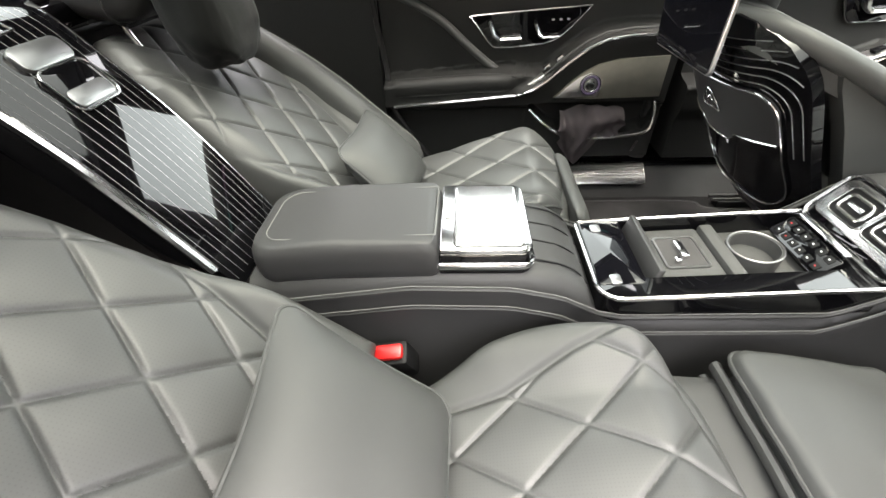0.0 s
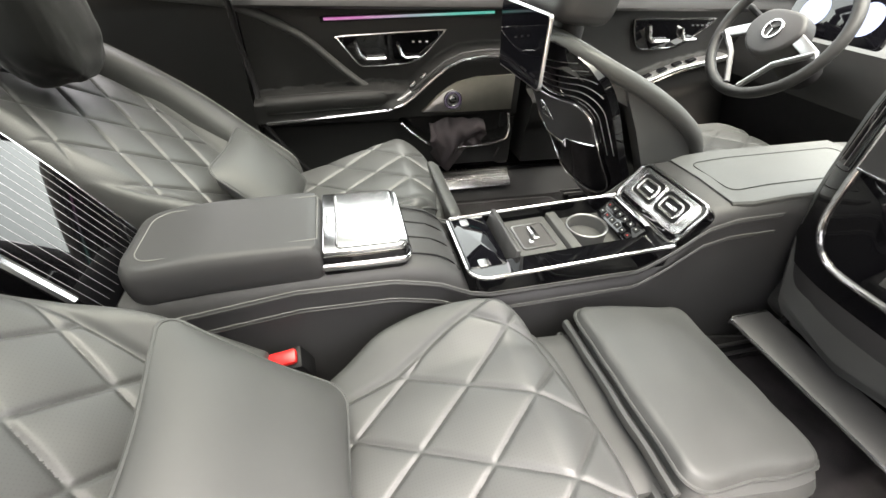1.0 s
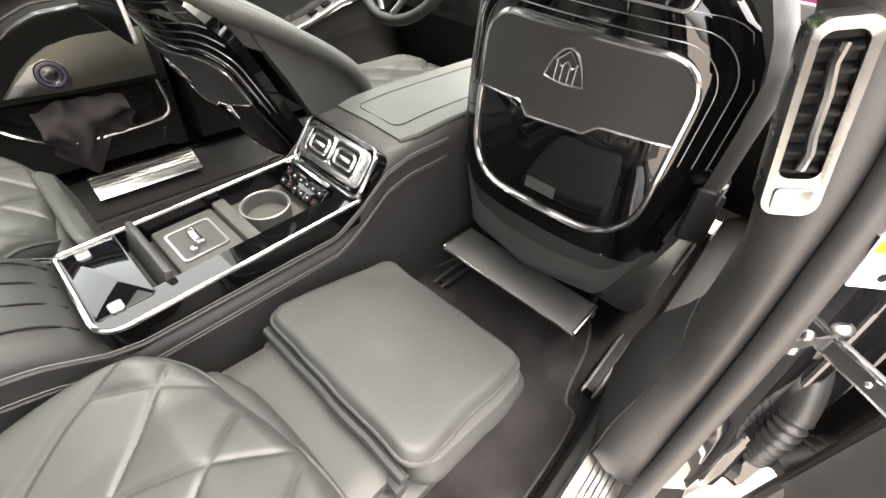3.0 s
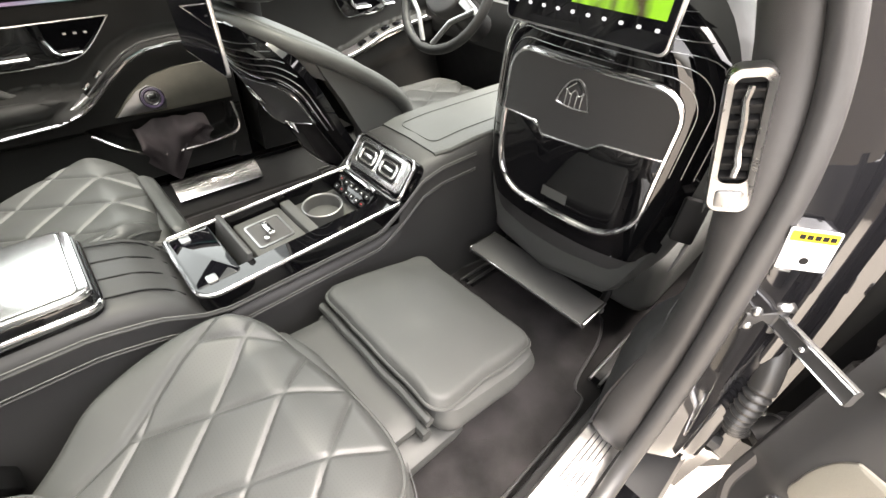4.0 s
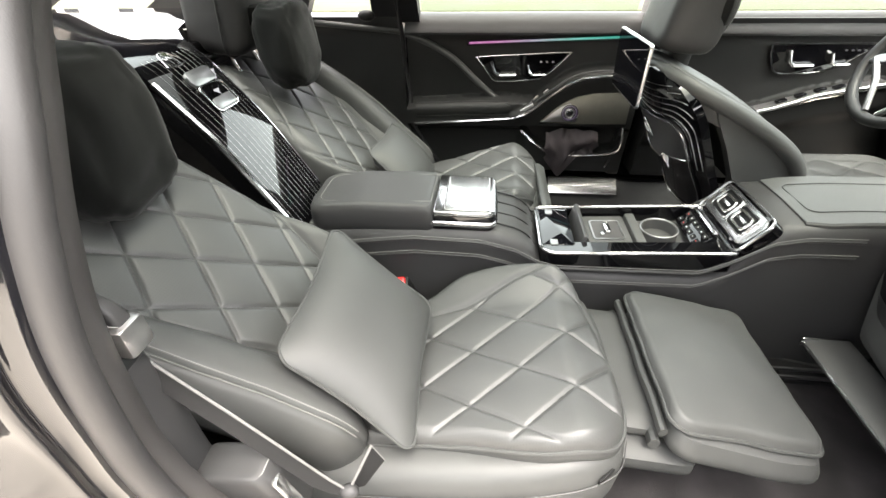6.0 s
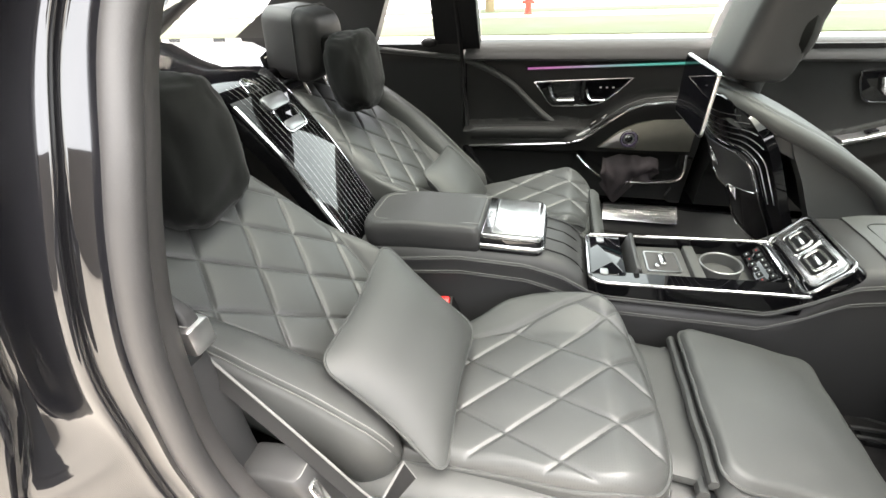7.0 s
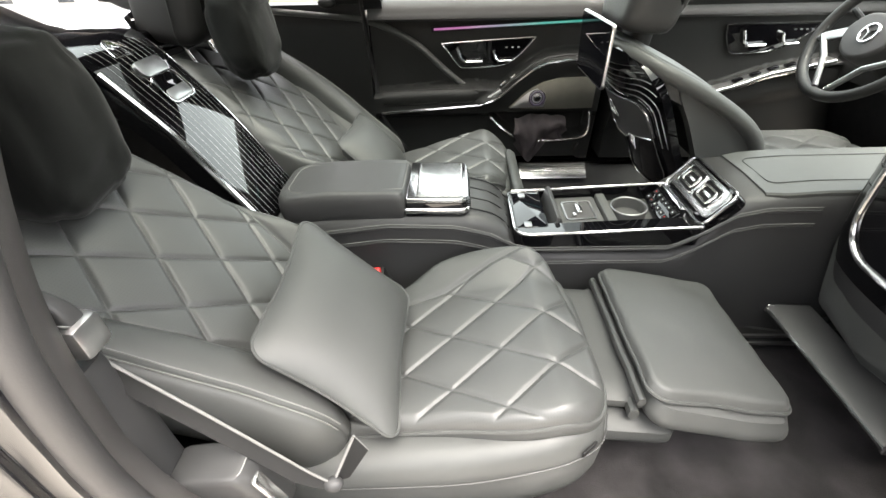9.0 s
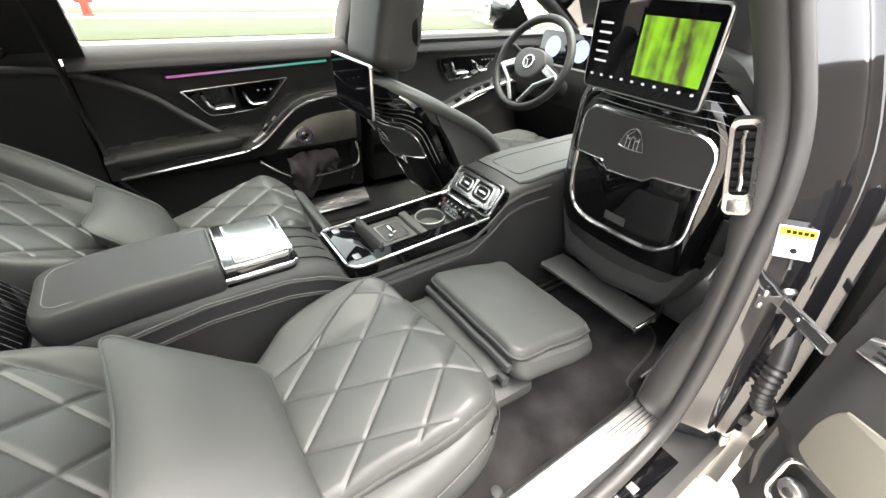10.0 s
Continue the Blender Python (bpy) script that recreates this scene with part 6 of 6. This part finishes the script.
for k in range(2):
    part("plug_ring", tube([Vector((0.872 + 0.012 * k, -0.842 - 0.012 * k, 0.551 + 0.008 * k)) + Vector((0.0173 * math.cos(a) , 0.0173 * math.cos(a), 0.025 * math.sin(a))) for a in np.linspace(0, 6.2832, 20, endpoint=False)], 0.003, 6, True, up=(1, -1, 0.6)), PLASTIC, bl)

# open rear door: hinged at the pillar, its inner side towards the doorway
DM = Matrix(((-0.34, 0.94, 0, 0.80), (-0.94, -0.34, 0, -0.86), (0, 0, 1, 0), (0, 0, 0, 1)))
rd = thing("open_door", (0.80, -0.86, 0.33), "open rear door with grey lining, speaker mesh and pocket", "car door")


def door_face(u, z):
    return -0.02 * smooth(0.50, 0.58, z) + 0.01 * smooth(0.75, 0.85, z) + 0.02 * smooth(0.02, -0.03, u)


bm = relief(-0.035, 1.05, 0.33, 0.985, 60, 40, lambda u, z: door_face(u, z), 0.10)
# paler leather than the left doors', with daylight on it put into the colour
part("lining", moved(bm, DM), DARK_LEATHER, rd, angle=60)
part("edge_seal", tube([DM @ Vector(p) for p in curve([(-0.03, 0.02, 1.0), (-0.032, 0.02, 0.8), (-0.03, 0.02, 0.55), (-0.02, 0.02, 0.42), (0.05, 0.02, 0.345), (0.3, 0.02, 0.33), (1.0, 0.02, 0.33)], 6)], 0.011, 8), RUBBER, rd)
part("outer_skin", moved(box(-0.03, 1.08, 0.10, 0.14, 0.28, 0.99, 0.012), DM), PAINT, rd)
sg = [(0.030, 0.56), (0.018, 0.60), (0.020, 0.645), (0.032, 0.680), (0.055, 0.688), (0.20, 0.690), (0.26, 0.66), (0.26, 0.57), (0.12, 0.55)]
sg = [(p.x, p.y) for p in curve([(*p, 0) for p in sg], 5, True)]
SGM = DM @ Matrix(((1, 0, 0, 0), (0, 0, -1, 0), (0, 1, 0, 0), (0, 0, 0, 1)))
part("speaker_mesh", slab(sg, SGM @ pose(0, 0, 0.024), 0.01, 0.004), GRILLE, rd, "champagne speaker mesh")
part("trim_strip", slab([(-0.006, 0.775), (-0.002, 0.805), (0.03, 0.818), (0.5, 0.825), (0.5, 0.782), (0.04, 0.772)], SGM @ pose(0, 0, 0.024), 0.012, 0.005), BRUSHED, rd, "bright ribbed trim strip")
for k in range(3):
    part("rib", tube([SGM @ Vector((0.015, 0.786 + 0.010 * k, 0.025)), SGM @ Vector((0.49, 0.789 + 0.010 * k, 0.025))], 0.0018, 5), BLACK, rd)
part("pocket_rim", tube([SGM @ Vector((p[0], p[1], 0.004)) for p in rrect(0.16, 0.13, 0.03, 6, 0.10, 0.475)], 0.006, 8, True, up=SGM.to_3x3() @ Z3), CHROME, rd)
part("pocket", slab(rrect(0.155, 0.125, 0.028, 6, 0.10, 0.475), SGM @ pose(0, 0, 0.003), 0.01), BLACK, rd)
part("knob", slab(ring(0.022, 20), SGM @ pose(0.052, 0.475, 0.02), 0.02, 0.006), BRUSHED, rd)
part("knob_cap", slab(ring(0.009, 16), SGM @ pose(0.052, 0.475, 0.024), 0.005, 0.002), PLASTIC, rd)

# C-pillar on the right: trim inside the seal, painted body outside it
CP = [p for p in SEAL if p.x < 0.16 and p.z > 0.41]
up_ = Vector((0, 1, 0.02))
rows_in, rows_out = [], []
for p in CP:
    rows_in.append([p + Vector(q) for q in ((-0.004, 0.010, 0), (0.0, 0.020, 0), (-0.004, 0.040, 0), (-0.035, 0.055, 0), (-0.45, 0.065, 0), (-0.45, -0.01, 0), (-0.03, -0.004, 0))])
    low_ = smooth(0.95, 0.82, p.z)
    upper_ = [(-0.006, -0.010, 0), (-0.020, -0.012, 0), (-0.032, -0.022, 0), (-0.027, -0.034, 0), (-0.046, -0.040, 0), (-0.072, -0.043, 0), (-0.080, -0.056, 0), (-0.060, -0.066, 0), (-0.052, -0.080, 0), (-0.058, -0.098, 0), (-0.085, -0.115, 0), (-0.14, -0.135, 0)]
    lower_ = [(-0.006, -0.010, 0), (-0.018, -0.012, 0), (-0.026, -0.020, 0), (-0.024, -0.030, 0), (-0.030, -0.036, 0), (-0.050, -0.060, 0), (-0.070, -0.085, 0), (-0.078, -0.092, 0), (-0.074, -0.102, 0), (-0.082, -0.112, 0), (-0.10, -0.12, 0), (-0.14, -0.135, 0)]
    qs = curve([Vector(u_).lerp(Vector(v_), low_) for u_, v_ in zip(upper_, lower_)], 3)
    rows_out.append([p + q for q in qs] + [p + Vector(q) for q in ((-0.90, -0.16, 0), (-0.90, -0.03, 0), (-0.03, -0.006, 0))])
alone("pillar_c_right", loft(rows_in), TRIM, "dark grey trimmed rear pillar of the doorway", "pillar", kind="structure", angle=60)
alone("rear_quarter", loft(rows_out), PAINT, "glossy black painted rear quarter of the car", "car body", kind="structure", angle=89)
alone("trim_right", relief(-0.66, -0.20, 0.30, 1.0, 12, 12, lambda x, z: -0.66 + 0.10 * max(0, z - 0.9), -0.72), PLASTIC, "dark side trim beside the rear seat", "trim", kind="structure")

# seat side parts by the doorway
sh = thing("belt_guide", (-0.16, -0.635, 0.89), "belt guide with a satin metal clasp on a black stalk", "belt guide")
part("stalk", sweep(curve([(-0.186, -0.639, 0.953), (-0.178, -0.638, 0.942), (-0.173, -0.637, 0.930), (-0.173, -0.637, 0.912)], 5), lambda f: rrect(0.022, 0.013 + 0.008 * f, 0.005, 3), up=(0, 1, 0)), DARK_LEATHER, sh)
part("cap_stitch", tube([(-0.176, -0.6495, 0.938), (-0.168, -0.6495, 0.930), (-0.161, -0.646, 0.926)], 0.0009, 5), STITCH, sh)
part("clasp", moved(box(-0.019, 0.019, -0.016, 0.016, -0.019, 0.019, 0.006), pose(-0.176, -0.637, 0.906, 0, 4, 0)), BRUSHED, sh, "satin metal clasp")
part("side_panel", sweep(curve([(-0.185, -0.655, 0.875), (-0.182, -0.655, 0.78), (-0.186, -0.657, 0.68), (-0.18, -0.66, 0.56), (-0.15, -0.665, 0.46)], 6), lambda f: rrect(0.03, 0.055 + 0.02 * f, 0.012, 3), up=(0, 1, 0)), PLASTIC, sh, "grey plastic side panel")
ho = thing("side_block", (-0.11, -0.65, 0.66), "black leather block with a bright strip beside the seat", "trim block")
part("block", moved(pad(rrect(0.105, 0.052, 0.012, 5), (0, 0), lambda a, b: 0.004 * (1 - (a / 0.06) ** 2), 0.12, 0.009, lambda a, b, h: Vector((a, b, h)), 24), pose(-0.128, -0.650, 0.692, 0, -12, 0)), DARK_LEATHER, ho)
part("block_seam", tube([pose(-0.128, -0.650, 0.692, 0, -12, 0) @ Vector((a, b, 0.0)) for a, b in rrect(0.096, 0.043, 0.010, 5)], 0.0009, 5, True), STITCH, ho)
part("strip", moved(box(-0.004, 0.004, -0.008, 0.008, -0.09, 0.0, 0.003), pose(-0.068, -0.664, 0.692, 0, -12, 0)), SILVER, ho)
bt = thing("seat_belt", (-0.1, -0.62, 0.58), "dark seat belt with a pale edge lying along the seat side", "seat belt")
bpath = curve([(-0.196, -0.630, 0.890), (-0.174, -0.632, 0.857), (-0.104, -0.638, 0.773), (-0.050, -0.641, 0.698), (-0.018, -0.642, 0.650), (0.004, -0.642, 0.622)], 8)
fold = table([(0, 1.0), (0.7, 1.0), (1, 0.35)])
rows = []
for i, p in enumerate(bpath):
    d = Vector((-0.005, -0.010, -0.022)) * fold(i / (len(bpath) - 1))
    rows.append([p, p + d * 0.5 + Vector((0, 0.002, 0)), p + d, p + d + Vector((0, 0.0025, 0)), p + d * 0.5 + Vector((0, 0.0045, 0)), p + Vector((0, 0.0025, 0))])
part("strap", loft(rows), WEB, bt)
part("edge", tube([p + Vector((0.001, 0.0, 0.001)) for p in bpath], 0.0017, 7), WEB_EDGE, bt, "pale woven edge")
part("anchor", ball((0.006, -0.642, 0.622), 0.013, 0.010, 0.010), PLASTIC, bt)
tri_ = [Vector((0.006, -0.640, 0.624)), Vector((0.033, -0.606, 0.676)), Vector((0.046, -0.603, 0.634)), Vector((0.022, -0.628, 0.610))]
part("loop", loft([tri_, [p + Vector((-0.003, 0, -0.003)) for p in tri_]]), WEB, bt)
part("edge", tube(tri_[:2], 0.0020, 6), WEB_EDGE, bt)
part("edge", tube(tri_[1:3], 0.0008, 6), WEB_EDGE, bt)
fb = thing("front_seat_belt", (0.985, -0.586, 0.65), "pale belt webbing and dark buckle beside the passenger seat", "seat belt")
part("strap", sweep(curve([(1.005, -0.580, 0.80), (0.995, -0.586, 0.74), (0.985, -0.588, 0.69), (0.985, -0.586, 0.65)], 6), rrect(0.036, 0.004, 0.0015, 2), up=(0, 1, 0)), WEB_EDGE, fb)
part("buckle", moved(box(-0.012, 0.012, -0.02, 0.02, -0.04, 0.04, 0.006), pose(0.985, -0.572, 0.752, 0, 15, 20)), BLACK, fb)

# --- outside ---
ASPHALT = mat("pale_sandy_concrete", (0.37, 0.34, 0.30), 0.9, var=0.2, scale=0.6, grain=60, bump=0.3)
GRASS = mat("thin_grass", (0.026, 0.030, 0.009), 0.9, var=0.5, scale=0.8, grain=30, bump=0.5)
PAVE = mat("pale_concrete", (0.45, 0.44, 0.42), 0.9, var=0.12, scale=1.0, grain=40, bump=0.2)
alone("ground", box(-400, 400, -400, 400, -0.3, 0.0), ASPHALT, "pale sandy concrete street", "ground", kind="structure")
alone("verge", box(-120, 120, 9.2, 13.0, -0.1, 0.03, 0.02), GRASS, "strip of thin dry grass along the street", "grass", kind="structure")
alone("pavement", box(-120, 120, 13.0, 14.3, -0.1, 0.034, 0.002), PAVE, "pale concrete pavement", "pavement", kind="structure")
alone("lawn", box(-120, 120, 14.3, 16.2, -0.1, 0.038, 0.02), GRASS, "green lawn beyond the pavement", "grass", kind="structure")
alone("drive", box(-120, 120, 16.2, 60, -0.1, 0.03), PAVE, "pale paved yard behind the lawn", "pavement", kind="structure")

# unseen wall, added to darken reflections and hold back low sky light
BACKDROP = mat("dark_backdrop", (0.085, 0.075, 0.062), 0.9, var=0.3, scale=1.2, grain=12, bump=0.4)
wall = alone("backdrop_wall", box(-14, 16, -11.3, -11.0, 0, 6.0), BACKDROP, "unseen plain dark wall added to darken reflections", "wall", kind="structure")
HYDRANT = mat("red_hydrant_paint", (0.42, 0.035, 0.02), 0.5, var=0.15, scale=20, bump=0.1)
hy = thing("fire_hydrant", (-0.76, 13.6, 0.03), "red fire hydrant on the grass verge", "fire hydrant")
part("barrel", loft([[Vector((-0.76 + r * math.cos(a), 13.6 + r * math.sin(a), 0.03 + z)) for a in np.linspace(0, 6.2832, 16, endpoint=False)] for r, z in ((0.15, 0), (0.15, 0.05), (0.10, 0.06), (0.10, 0.45), (0.14, 0.47), (0.14, 0.52), (0.11, 0.55), (0.09, 0.63), (0.03, 0.68), (0.03, 0.72))]), HYDRANT, hy)
for s_ in (-1, 1):
    part("outlet", tube([(-0.76 + s_ * 0.08, 13.6, 0.37), (-0.76 + s_ * 0.19, 13.6, 0.37)], 0.055, 10), HYDRANT, hy)
part("pumper_outlet", tube([(-0.76, 13.52, 0.33), (-0.76, 13.4, 0.33)], 0.07, 12), HYDRANT, hy)
BARK = mat("pale_post_wood", (0.15, 0.11, 0.06), 0.9, var=0.3, scale=6, grain=40, bump=0.4)
for px, py, r_ in ((-2.13, 15.0, 0.16), (3.42, 16.1, 0.03)):
    po = thing("street_post", (px, py, 0.03), "wooden post standing on the lawn" if r_ > 0.1 else "thin grey post standing on the lawn", "post")
    part("post", tube([(px, py, 0.0), (px, py, 2.5), (px + 0.05, py, 7.5)], r_, 10, up=(0, 1, 0)), BARK if r_ > 0.1 else PAVE, po)
SIDING = mat("pale_house_siding", (0.42, 0.41, 0.38), 0.8, var=0.1, scale=2, bump=0.2)
DARKWIN = mat("dark_window_pane", (0.02, 0.022, 0.025), 0.1, var=0.1, bump=0.0)
SHINGLE = mat("grey_shingle_roof", (0.10, 0.10, 0.10), 0.9, var=0.3, scale=3, bump=0.3)


def house(x, y, wx, wy, hh):
    t = thing("house", (x, y, 0.03), "pale sided house with dark windows and grey roof", "house", "houses over the street")
    part("wall", box(x - wx / 2, x + wx / 2, y - wy / 2, y + wy / 2, 0.0, hh), SIDING, t)
    part("roof", loft([[Vector((xx, y - wy / 2 - 0.4, hh)), Vector((xx, y + wy / 2 + 0.4, hh)), Vector((xx, y, hh + 2.2))] for xx in (x - wx / 2 - 0.4, x + wx / 2 + 0.4)]), SHINGLE, t)
    for k in range(3):
        xx = x - wx * 0.32 + wx * 0.32 * k
        wn_ = part("window", box(xx - 0.6, xx + 0.6, y - wy / 2 - 0.05, y - wy / 2 - 0.01, 1.0, 2.3), PAVE, t)
        part("pane", box(xx - 0.52, xx + 0.52, y - wy / 2 - 0.07, y - wy / 2 - 0.05, 1.08, 2.22), DARKWIN, wn_)


house(-27, 31, 12, 8, 3.2)
house(-8, 36, 13, 8, 3.2)
house(14, 34, 12, 8, 3.2)
